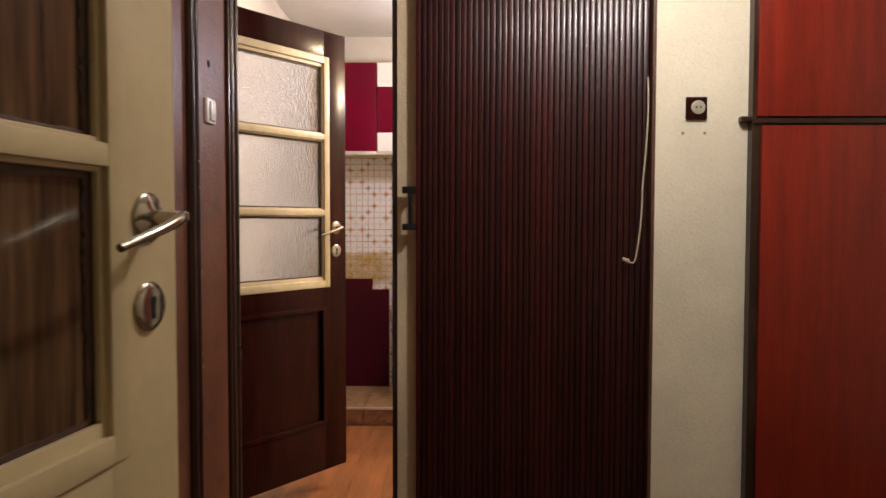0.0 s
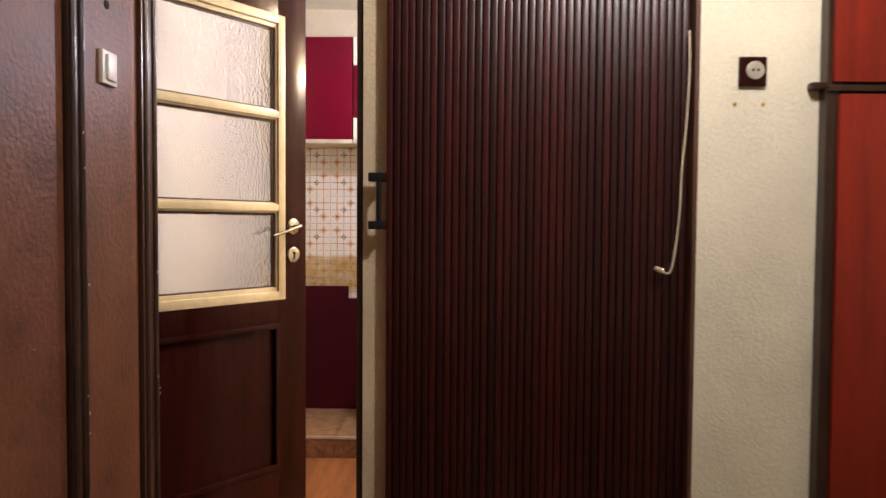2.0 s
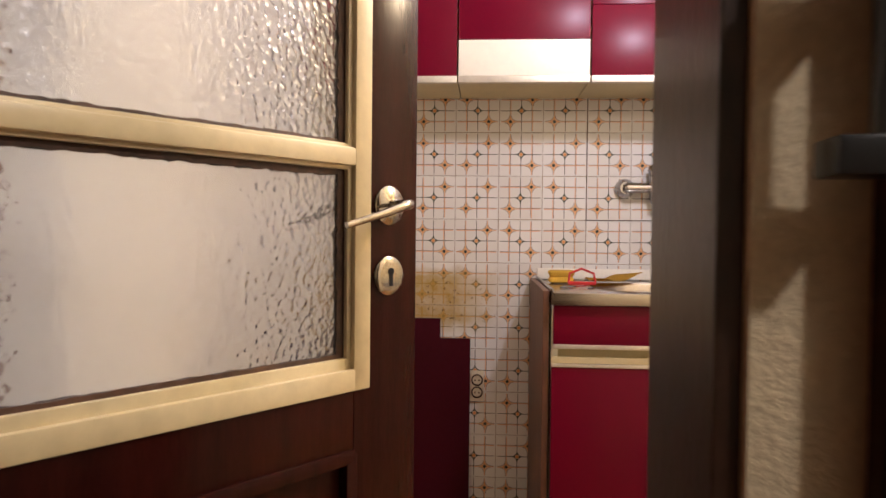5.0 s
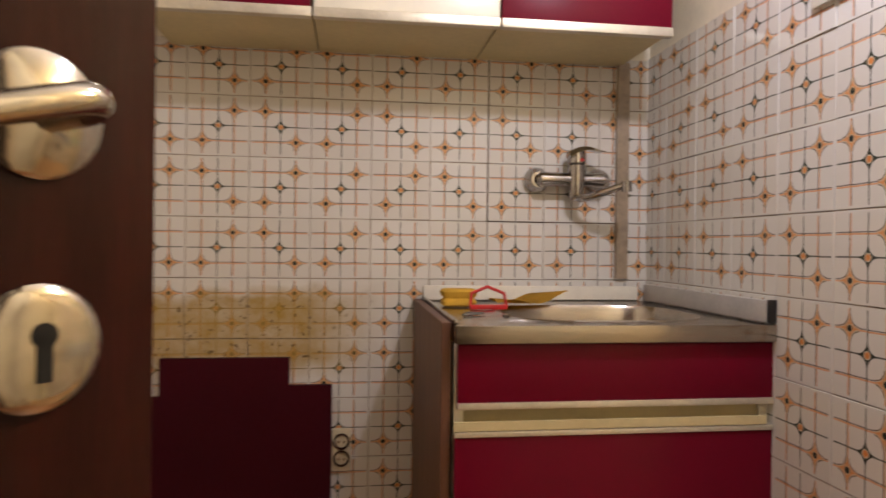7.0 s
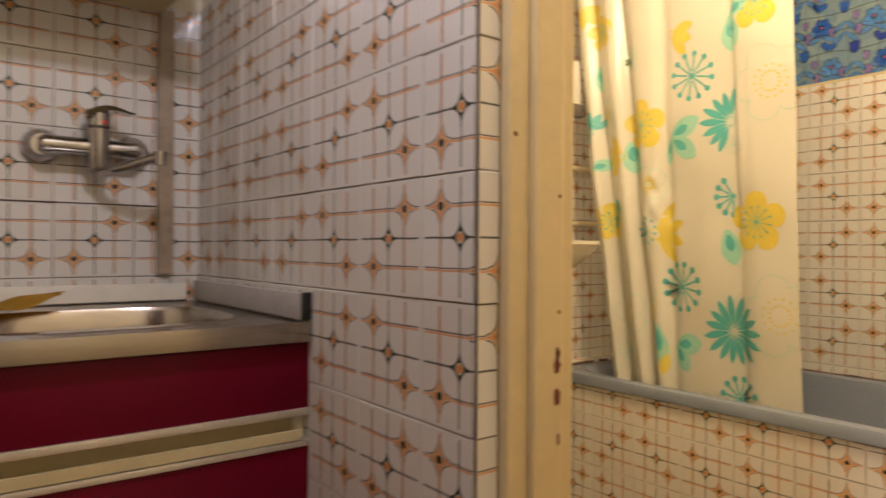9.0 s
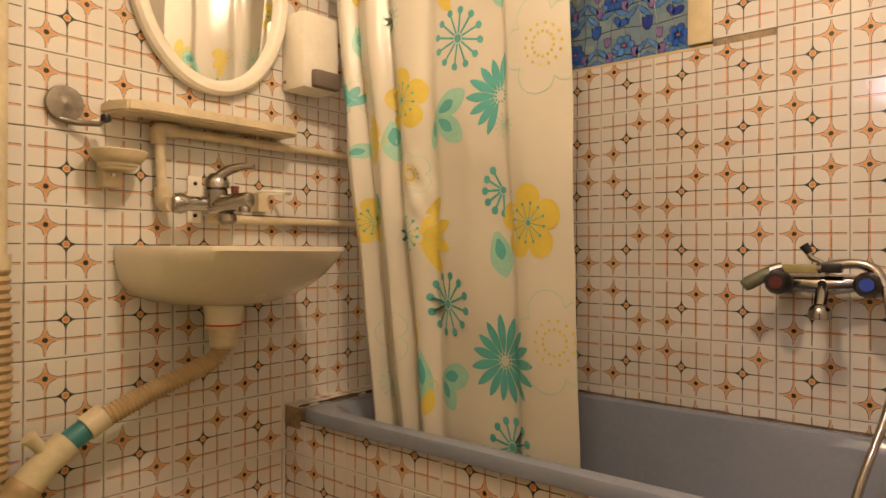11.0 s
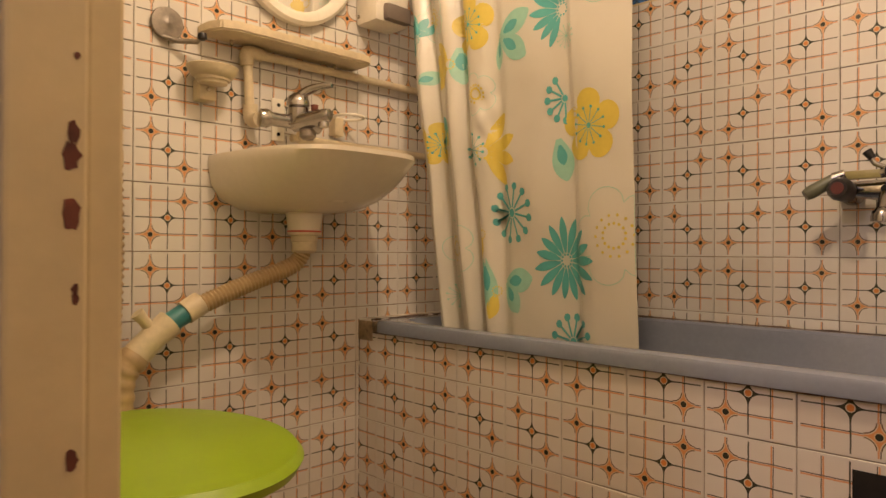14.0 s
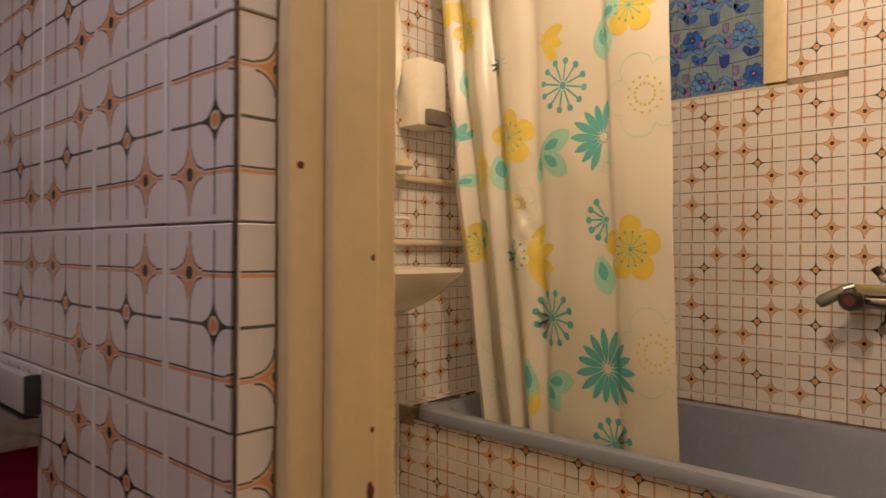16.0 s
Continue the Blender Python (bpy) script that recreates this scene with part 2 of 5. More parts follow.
def tube(bm, points, radius, sides=14, cap=True):
    """A round bar along points; radius is a number or one a point."""
    pts = [Vector(p) for p in points]
    rad = radius if isinstance(radius, (list, tuple)) else [radius] * len(pts)
    rings, side = [], None
    for i, p in enumerate(pts):
        ahead = (pts[min(i + 1, len(pts) - 1)] - pts[max(i - 1, 0)]).normalized()
        if side is None:
            side = ahead.cross(Vector((0, 0, 1)) if abs(ahead.z) < 0.9 else Vector((1, 0, 0))).normalized()
        side = (side - ahead * side.dot(ahead)).normalized()
        up = ahead.cross(side)
        rings.append([bm.verts.new(p + rad[i] * (math.cos(a) * side + math.sin(a) * up)) for a in [2 * math.pi * k / sides for k in range(sides)]])
    for a, b in zip(rings, rings[1:]):
        for k in range(sides):
            bm.faces.new((a[k], a[(k + 1) % sides], b[(k + 1) % sides], b[k]))
    if cap:
        bm.faces.new(rings[0])
        bm.faces.new(rings[-1])
    return bm


def smooth_path(points, steps=8):
    """Points along a smooth curve through the given ones."""
    p = [Vector(q) for q in points]
    p = [2 * p[0] - p[1], *p, 2 * p[-1] - p[-2]]
    out = []
    for i in range(1, len(p) - 2):
        for k in range(steps):
            t = k / steps
            out.append(0.5 * ((2 * p[i]) + (p[i + 1] - p[i - 1]) * t + (2 * p[i - 1] - 5 * p[i] + 4 * p[i + 1] - p[i + 2]) * t * t + (3 * p[i] - p[i - 1] - 3 * p[i + 1] + p[i + 2]) * t ** 3))
    return out + [p[-2]]


def turned(bm, rings, centre=(0, 0, 0), axis="Z", sides=28, squash=(1, 1)):
    """A turned solid: rings of (radius, height) about an axis through centre."""
    base = {"Z": Matrix(), "Y": Matrix.Rotation(radians(90), 4, "X"), "X": Matrix.Rotation(radians(90), 4, "Y")}[axis]
    loops = []
    for r, h in rings:
        loops.append([bm.verts.new(Vector(centre) + base @ Vector((squash[0] * r * math.cos(2 * math.pi * k / sides), squash[1] * r * math.sin(2 * math.pi * k / sides), h))) for k in range(sides)])
    for a, b in zip(loops, loops[1:]):
        for k in range(sides):
            bm.faces.new((a[k], a[(k + 1) % sides], b[(k + 1) % sides], b[k]))
    bm.faces.new(loops[0])
    bm.faces.new(loops[-1])
    return bm


def solid(name, bm, material, smooth=False, parent=None, label=""):
    bmesh.ops.recalc_face_normals(bm, faces=bm.faces)
    mesh = bpy.data.meshes.new(name)
    bm.to_mesh(mesh)
    bm.free()
    mesh.materials.append(material)
    if smooth:
        mesh.shade_smooth()
        mesh.set_sharp_from_angle(angle=radians(40))
    ob = new(name, mesh)
    if parent:
        ob.parent = parent
        ob.matrix_parent_inverse = parent.matrix_world.inverted()
    if label:
        ob["label"] = label
    return ob


def part(name, bm, material, parent, label="", smooth=True):
    return solid(name, bm, material, smooth, parent, label)


def thing(name, label, category, place=(0, 0, 0), turn=0.0, group=""):
    """An Empty at the base of a thing; its parts are built in the thing's own axes when place is given."""
    ob = new(name)
    ob.empty_display_size = 0.05
    return tagged(ob, label, category, group)


def settle(ob, m):
    ob.matrix_world = m
    return ob


def structure(name, bm, material, label="", smooth=False):
    return tagged(solid(name, bm, material, smooth), label, "", "", "structure")


# ---- measures of the plan ----
FL = -0.06
BACK, BATH_BACK = 4.388, 4.432
KIT_L, KIT_R, BATH_L, BATH_R = -0.96, 0.445, 0.608, 2.262
TOP = 2.31
PITCH = 0.1545
TILE_TOP = 1.56

# ---- large structure ----
structure("floor_hall", boxes((-0.95, 2.1, -1.2, 2.42, FL - 0.1, FL)), HALL_FLOOR, "brown hall floor")
floor_kitchen = structure("floor_kitchen", boxes((-1.03, 0.55, 2.42, 4.5, FL - 0.1, FL - 0.008)), GROUT, "laminate kitchen floor")
structure("floor_bathroom", boxes((0.55, 2.4, 2.42, 4.6, FL - 0.1, FL)), STONE, "beige bathroom floor")
structure("ceiling", boxes((-1.03, 2.4, -1.2, 4.6, TOP, TOP + 0.1)), CEILING, "white painted ceiling")
structure("wall_hall_left", boxes((-0.92, -0.77, -1.2, 2.40, FL, TOP)), BROWN_WALL, "brown painted rough hall wall")
structure("wall_hall_south", boxes((-0.92, 2.1, -1.3, -1.2, FL, TOP)), ROUGH_WHITE, "white plaster wall")
structure("wall_hall_right", boxes((2.0, 2.1, -1.2, 2.5, FL, TOP)), ROUGH_WHITE, "white plaster wall")
structure("wall_pilaster", boxes((-0.188, -0.10, 2.42, 2.60, FL, TOP)), PILASTER, "cream rough plaster pilaster")
structure("wall_socket", boxes((0.69, 1.0, 2.297, 2.5, FL, TOP)), ROUGH_WHITE, "off-white rough plaster wall")
structure("wall_behind_slats", boxes((-0.10, 2.1, 2.5, 2.6, FL, TOP)), ROUGH_WHITE, "plaster wall")
structure("wall_kitchen_left", boxes((-1.03, KIT_L, 2.72, 4.5, FL, TOP)), KITCHEN_PAINT, "cream painted kitchen wall")
wall_back = structure("wall_kitchen_back", boxes((KIT_L, 0.49, BACK, BACK + 0.1, FL, TOP)), KITCHEN_PAINT, "tiled kitchen wall, cream above")
wall_part = structure("wall_partition", boxes((KIT_R, 0.474, 3.397, BACK, FL, TOP), (0.474, BATH_L, 3.47, BATH_BACK, FL, TOP)), KITCHEN_PAINT, "tiled partition wall between kitchen and bathroom")
structure("wall_partition_south", boxes((KIT_R, 2.4, 2.60, 2.64, FL, TOP)), KITCHEN_PAINT, "cream partition wall")
wall_bath = structure("wall_bath_back", boxes((BATH_L, 2.36, BATH_BACK - 0.0026, BATH_BACK + 0.1, FL, TOP)), GROUT, "tiled bathroom wall")
wall_far = structure("wall_bath_far", boxes((BATH_R - 0.0026, 2.36, 2.64, 3.528, FL, TOP), (BATH_R - 0.0026, 2.36, 4.2, BATH_BACK - 0.005, FL, TOP), (BATH_R - 0.0026, 2.36, 3.528, 4.2, FL, 1.562), (BATH_R - 0.0026, 2.36, 3.528, 4.2, 2.15, TOP)), GROUT, "tiled bathroom wall with a window")


# ---- tiles ----
TILE_MESHES = {}


def tile_mesh(u0, u1, v0, v1, flip, thick):
    """One tile or a cut piece of one, from u0 to u1 and v0 to v1 of the whole."""
    key = (round(u0, 2), round(u1, 2), round(v0, 2), round(v1, 2), flip, thick)
    if key in TILE_MESHES:
        return TILE_MESHES[key]
    bm = bmesh.new()
    uv = bm.loops.layers.uv.new("UVMap")
    g, c = 0.0009, 0.0010
    x0, x1, y0, y1 = u0 * PITCH + g, u1 * PITCH - g, v0 * PITCH + g, v1 * PITCH - g
    low = [bm.verts.new(p) for p in ((x0, y0, 0), (x1, y0, 0), (x1, y1, 0), (x0, y1, 0))]
    mid = [bm.verts.new((v.co.x, v.co.y, thick - c)) for v in low]
    top = [bm.verts.new(p) for p in ((x0 + c, y0 + c, thick), (x1 - c, y0 + c, thick), (x1 - c, y1 - c, thick), (x0 + c, y1 - c, thick))]
    for a, b in ((low, mid), (mid, top)):
        for k in range(4):
            bm.faces.new((a[k], a[(k + 1) % 4], b[(k + 1) % 4], b[k]))
    bm.faces.new(top)
    for f in bm.faces:
        for loop in f.loops:
            loop[uv].uv = (loop.vert.co.x / PITCH, loop.vert.co.y / PITCH)
    mesh = bpy.data.meshes.new("tile")
    bm.to_mesh(mesh)
    bm.free()
    mesh.materials.append(TILE_B if flip else TILE_A)
    TILE_MESHES[key] = mesh
    return mesh


def tile_field(parent, corner, across, up, width, height, first=(0.0, 0.0), parity=0, holes=(), seed=1, thick=0.006, odd=0.06):
    """Tiles over width x height from corner; first: how much of a tile lies before the corner, in tiles. holes: (u0, u1, v0, v1) in metres."""
    rng = random.Random(seed)
    ax, az = Vector(across).normalized(), Vector(up).normalized()
    base = Matrix((ax, az, ax.cross(az))).transposed()
    inv = parent.matrix_world.inverted()
    for i in range(math.ceil(width / PITCH + first[0])):
        for j in range(math.ceil(height / PITCH + first[1])):
            ox, oz = (i - first[0]) * PITCH, (j - first[1]) * PITCH
            u0, u1 = max(0, -ox / PITCH), min(1, (width - ox) / PITCH)
            v0, v1 = max(0, -oz / PITCH), min(1, (height - oz) / PITCH)
            for h in holes:
                if h[0] < ox + u1 * PITCH - 0.002 and h[1] > ox + u0 * PITCH + 0.002 and h[2] < oz + v1 * PITCH - 0.002 and h[3] > oz + v0 * PITCH + 0.002:
                    if h[2] > oz + 0.012:
                        v1 = min(v1, (h[2] - oz) / PITCH)
                    elif h[3] < oz + PITCH - 0.012:
                        v0 = max(v0, (h[3] - oz) / PITCH)
                    elif h[1] < ox + PITCH - 0.012:
                        u0 = max(u0, (h[1] - ox) / PITCH)
                    elif h[0] > ox + 0.012:
                        u1 = min(u1, (h[0] - ox) / PITCH)
                    else:
                        u1 = u0
            if u1 - u0 < 0.06 or v1 - v0 < 0.06:
                continue
            flip = (i + j + parity) % 2 == 1
            if rng.random() < odd:
                flip = not flip
            ob = new("tile", tile_mesh(u0, u1, v0, v1, flip, thick))
            tilt = Euler((radians(rng.uniform(-0.35, 0.35)), radians(rng.uniform(-0.35, 0.35)), radians(rng.uniform(-0.25, 0.25)))).to_matrix()
            place = Vector(corner) + ax * ox + az * oz + ax.cross(az) * rng.uniform(-0.0004, 0.0006)
            ob.parent = parent
            ob.matrix_parent_inverse = inv
            ob.matrix_world = Matrix.Translation(place) @ (base @ tilt).to_4x4()


# ---- hall ----
def slat_door():
    ob = thing("slatted_door", "dark red-brown slatted wooden door, closed", "door")
    x0, x1, y = -0.12, 0.676, 2.376
    part("door_panel", boxes((x0, x1, y + 0.012, y + 0.034, FL + 0.01, TOP - 0.04)), DARK_WOOD, ob)
    rng = random.Random(4)
    n, shared = 40, []
    w = (x1 - x0) / n
    for k in range(3):
        bm = bmesh.new()
        box(bm, 0.0008, w * (0.89 + 0.025 * k), 0, 0.014, 0, TOP - FL - 0.07, bevel=0.0034)
        shared.append(part("slat", bm, SLAT_A, ob))
    for k in range(n):
        s = shared[k] if k < 3 else new("slat", shared[rng.randrange(3)].data)
        s.parent = ob
        s.location = (x0 + k * w, y + rng.uniform(-0.0012, 0.0012), FL + 0.02)
    part("pull_handle", boxes((-0.143, -0.130, y - 0.022, y - 0.008, 1.091, 1.240), (-0.165, -0.119, y - 0.024, y + 0.012, 1.218, 1.242), (-0.165, -0.119, y - 0.024, y + 0.012, 1.089, 1.112), bevel=0.003), BLACK, ob, "black pull handle")
    pivot = Matrix.Translation((x0, y, 0))
    return settle(ob, pivot @ Matrix.Rotation(radians(-4.3), 4, "Z") @ pivot.inverted())


def hall():
    slat_door()
    structure("trim_slat_door", boxes((0.678, 0.690, 2.288, 2.40, FL, TOP), bevel=0.003), CHIPBOARD, "brown door edging")
    structure("door_frame_strip", boxes((-0.207, -0.188, 2.43, 2.61, FL, TOP), bevel=0.002), TRIM_WOOD, "dark door frame strip")
    for y0, y1, proud in ((1.975, 2.040, 0.016), (2.318, 2.41, 0.016)):
        bm = boxes((-0.772, -0.772 + proud, y0, y1, FL, TOP), bevel=0.006)
        for k in (0.2, 0.75):
            tube(bm, [(-0.772 + proud, y0 + k * (y1 - y0), FL), (-0.772 + proud, y0 + k * (y1 - y0), TOP)], 0.009, 10)
        structure("trim_casing", bm, TRIM_WOOD, "dark brown gloss door casing", True)
    rng = random.Random(5)
    for name, y in (("trim_casing", 2.026), ("trim_casing.001", 2.39)):
        for z in (0.62, 0.66, 0.70, 0.98, 1.22, 1.31):
            part("nick", turned(bmesh.new(), [(0.0015, 0), (rng.uniform(0.002, 0.004), 0.001), (0.001, 0.0022)], (-0.7475, y + rng.uniform(-0.012, 0.006), z + rng.uniform(-0.02, 0.02)), "X", 7), OLD_PLASTIC, bpy.data.objects[name])
    structure("wall_kitchen_corner", boxes((-1.03, -0.935, 2.40, 2.719, FL, TOP)), BROWN_WALL, "brown painted wall")

    ward = thing("wardrobe", "tall red veneer wardrobe with dark frame", "wardrobe")
    part("frame", boxes((0.999, 1.030, 2.262, 2.49, FL, TOP - 0.02), (1.030, 1.9, 2.272, 2.49, 1.436, 1.468), (1.030, 1.9, 2.285, 2.49, FL, 0.0)), TRIM_WOOD, ward)
    for x0, x1 in ((1.012, 1.47), (1.474, 1.90)):
        part("door", boxes((x0, x1, 2.25, 2.27, 1.467, TOP - 0.03), bevel=0.002), RED_VENEER, ward)
        part("door", boxes((max(x0, 1.028), x1, 2.25, 2.27, 0.01, 1.437), bevel=0.002), RED_VENEER, ward)
    part("ledge", boxes((1.0, 1.9, 2.252, 2.285, 1.444, 1.460), bevel=0.003), TRIM_WOOD, ward)
    part("catch", boxes((0.966, 1.012, 2.268, 2.296, 1.452, 1.470), bevel=0.004), TRIM_WOOD, ward, "small dark catch at the edge")

    sock = thing("wall_socket", "brown square wall socket with chrome centre", "socket")
    part("plate", boxes((0.790, 0.860, 2.287, 2.297, 1.462, 1.537), bevel=0.003), DARK_WOOD, sock)
    part("insert", turned(bmesh.new(), [(0.023, 0.0), (0.023, 0.005), (0.019, 0.006)], (0.829, 2.288, 1.502), "Y"), ALU, sock)
    for x in (0.822, 0.836):
        part("pin_hole", turned(bmesh.new(), [(0.0032, 0.0), (0.0032, 0.002)], (x, 2.2825, 1.502), "Y", 10), HOLE, sock)
    for x in (0.783, 0.856):
        tagged(solid("wall_plug", turned(bmesh.new(), [(0.0045, 0), (0.0045, 0.003), (0.002, 0.004)], (x, 2.297, 1.418), "Y", 12), YELLOW_CLOTH, True), "small yellow plug in a wall hole", "wall plug", "plugs under the socket")

    sw = thing("light_switch", "white rocker light switch on brown wall", "light switch")
    part("plate", boxes((-0.771, -0.759, 2.125, 2.195, 1.43, 1.51), bevel=0.004), WHITE_PLASTIC, sw)
    part("rocker", boxes((-0.760, -0.752, 2.139, 2.181, 1.44, 1.50), bevel=0.004), WHITE_PLASTIC, sw)
    tagged(solid("old_fixing", tube(bmesh.new(), [(-0.7705, 2.165, 1.622), (-0.768, 2.165, 1.622)], 0.011, 12), HOLE), "dark hole in the brown wall", "wall hole")

    rail = thing("coat_rail", "dark brown wooden coat rail on the brown wall", "coat rail")
    bm = boxes((-0.771, -0.735, 1.30, 1.585, 1.336, 1.364), bevel=0.006)
    part("board", bm, TRIM_WOOD, rail)
    for y in (1.36, 1.46):
        part("peg", tube(bmesh.new(), [(-0.737, y, 1.348), (-0.705, y, 1.352), (-0.692, y, 1.367)], [0.007, 0.006, 0.009], 10), TRIM_WOOD, rail)
    low = thing("low_socket", "small cream wall socket low on brown wall", "socket")
    part("plate", boxes((-0.771, -0.759, 1.57, 1.645, 0.49, 0.562), bevel=0.004), WHITE_PLASTIC, low)
    part("insert", turned(bmesh.new(), [(0.024, 0.0), (0.024, 0.004), (0.019, 0.005), (0.017, 0.001)], (-0.759, 1.607, 0.526), "X", 20), WHITE_PLASTIC, low)

    cord = thing("bell_cord", "thin cream cable with a small plug", "cable")
    pts = smooth_path([(0.665, 2.30, 1.605), (0.668, 2.302, 1.50), (0.662, 2.302, 1.36), (0.653, 2.302, 1.25), (0.650, 2.302, 1.15), (0.640, 2.30, 1.05), (0.627, 2.30, 0.985), (0.603, 2.30, 0.985)])
    part("cable", tube(bmesh.new(), pts, 0.0032, 8), OLD_PLASTIC, cord)
    part("plug", tube(bmesh.new(), [(0.607, 2.30, 0.986), (0.587, 2.30, 0.995)], [0.009, 0.006], 10), OLD_PLASTIC, cord)


def lever_handle(ob, lever_dir, y_face, sgn, x, z, droop=0.03, material=NICKEL):
    """Round rose with a lever, and a key rose below, on a face in the local axes (normal along sgn * y)."""
    part("handle_rose", turned(bmesh.new(), [(0.028, 0), (0.028, 0.003), (0.026, 0.005), (0.015, 0.0065), (0.010, 0.009)], (x, y_face, z), "Y") if sgn < 0 else turned(bmesh.new(), [(0.028, 0), (0.028, -0.003), (0.026, -0.005), (0.015, -0.0065), (0.010, -0.009)], (x, y_face, z), "Y"), material, ob)
    d = lever_dir
    pts = smooth_path([(x, y_face, z), (x, y_face + sgn * 0.035, z), (x + d * 0.01, y_face + sgn * 0.048, z), (x + d * 0.05, y_face + sgn * 0.05, z - droop * 0.4), (x + d * 0.115, y_face + sgn * 0.045, z - droop)], 6)
    rad = [0.0085 - 0.0040 * (k / (len(pts) - 1)) ** 1.3 for k in range(len(pts))]
    part("lever", tube(bmesh.new(), pts, rad, 12), material, ob)
    rose = part("key_rose", turned(bmesh.new(), [(0.028, 0), (0.028, 0.003 * -sgn), (0.0255, 0.0055 * -sgn), (0.020, 0.0065 * -sgn)], (x, y_face, z - 0.1), "Y"), material, ob)
    bm = bmesh.new()
    turned(bm, [(0.0055, 0), (0.0055, 0.0012 * -sgn)], (x, y_face + sgn * 0.0062, z - 0.094), "Y", 14)
    box(bm, x - 0.0032, x + 0.0032, y_face + sgn * 0.0062, y_face + sgn * 0.0074, z - 0.114, z - 0.094)
    part("keyhole", bm, HOLE, rose)


def glazed_door(name, label, width, height, paint, panel_paint, stop_paint, glass, handle_z, panes, stile=0.075, base=0.02, low_rail=0.25, lever=1):
    """A door leaf in its own axes: x from the hinge, y through it, z up."""
    ob = thing(name, label, "door")
    t = 0.036
    w_in = width - stile
    bottom, top_rail = panes[0], panes[-1]
    rows = [(0, stile, 0, t, base, height), (w_in, width, 0, t, base, height), (stile, w_in, 0, t, top_rail, height), (stile, w_in, 0, t, bottom - 0.11, bottom), (stile, w_in, 0, t, base, low_rail)]
    part("leaf_frame", boxes(*rows, bevel=0.002), paint, ob)
    part("lower_panel", boxes((stile, w_in, 0.012, 0.024, low_rail, bottom - 0.11)), panel_paint, ob)
    bm = bmesh.new()
    z0, z1 = low_rail, bottom - 0.11
    for y0, y1 in ((-0.006, 0.014), (0.022, t + 0.006)):
        box(bm, stile - 0.004, stile + 0.016, y0, y1, z0, z1, bevel=0.004)
        box(bm, w_in - 0.016, w_in + 0.004, y0, y1, z0, z1, bevel=0.004)
        box(bm, stile, w_in, y0, y1, z1 - 0.016, z1 + 0.004, bevel=0.004)
        box(bm, stile, w_in, y0, y1, z0 - 0.004, z0 + 0.016, bevel=0.004)
    part("panel_moulding", bm, panel_paint, ob)
    band = 0.027
    bm = bmesh.new()
    for y0, y1 in ((-0.003, 0.006), (t - 0.006, t + 0.003)):
        box(bm, stile - band, stile + 0.002, y0, y1, bottom - band, top_rail + band, bevel=0.002)
        box(bm, w_in - 0.002, w_in + band, y0, y1, bottom - band, top_rail + band, bevel=0.002)
        box(bm, stile, w_in, y0 - 0.001, y1, bottom - band, bottom + 0.003, bevel=0.003)
        box(bm, stile, w_in, y0 - 0.001, y1, top_rail - 0.003, top_rail + band, bevel=0.003)
    part("glazing_bead", bm, stop_paint, ob)
    bm = bmesh.new()
    for y0, y1 in ((0.005, 0.0135), (t - 0.0135, t - 0.005)):
        box(bm, stile - 0.001, stile + 0.009, y0, y1, bottom, top_rail, bevel=0.003)
        box(bm, w_in - 0.009, w_in + 0.001, y0, y1, bottom, top_rail, bevel=0.003)
        for z in panes:
            box(bm, stile, w_in, y0, y1, z - 0.018, z + 0.018, bevel=0.003)
    part("inner_moulding", bm, stop_paint, ob)
    for z in panes[1:-1]:
        part("muntin", boxes((stile, w_in, -0.003, t + 0.003, z - 0.0125, z + 0.0125), bevel=0.004), stop_paint, ob)
    rng = random.Random(17)
    for lo, hi in zip(panes, panes[1:]):
        pane = part("pane", boxes((stile + 0.002, w_in - 0.002, 0.0160, 0.0200, lo, hi)), glass, ob)
        pane.visible_shadow = False
        a, b, c, d = stile + 0.008, w_in - 0.008, lo + 0.017, hi - 0.017
        bm = bmesh.new()
        for y0, y1 in ((0.0135, 0.0158), (0.0202, t - 0.0135)):
            for p, q, inward, wide in (((a, c), (b, c), (0, 1), 0.006), ((a, d), (b, d), (0, -1), 0.009), ((a, c), (a, d), (1, 0), 0.010), ((b, c), (b, d), (-1, 0), 0.012)):
                rows, m = [], 44
                for k in range(m + 1):
                    x, z = p[0] + (q[0] - p[0]) * k / m, p[1] + (q[1] - p[1]) * k / m
                    w = wide * rng.uniform(0.82, 1.18)
                    rows.append([bm.verts.new(v) for v in ((x, y0, z), (x + inward[0] * w, y0 + 0.0004, z + inward[1] * w), (x + inward[0] * w, y1, z + inward[1] * w), (x, y1, z))])
                for r0, r1 in zip(rows, rows[1:]):
                    for k in range(4):
                        bm.faces.new((r0[k], r0[(k + 1) % 4], r1[(k + 1) % 4], r1[k]))
                bm.faces.new(rows[0])
                bm.faces.new(rows[-1])
        part("putty", bm, PUTTY, ob, "dark ragged putty line")
    for sgn, face in ((-1, 0.0), (1, t)):
        lever_handle(ob, -lever, face, sgn, width - 0.058, handle_z)
    return ob


def pebbled_glass(name, tint, rough, strength):
    n = Nodes(name)
    v = n.node("ShaderNodeTexVoronoi", {"Scale": 135.0, "Randomness": 1.0, "Vector": n.coords("Object")}, feature="SMOOTH_F1")
    n.bump(n.m("ADD", v.outputs[0], n.m("MULTIPLY", n.noise(30, 2.0), 0.6)), strength, 0.005)
    return n.set(Base_Color=tint, Roughness=rough, Transmission_Weight=0.92, IOR=1.3)


KITCHEN_GLASS = pebbled_glass("pebbled_glass", (0.72, 0.74, 0.78), 0.20, 0.55)


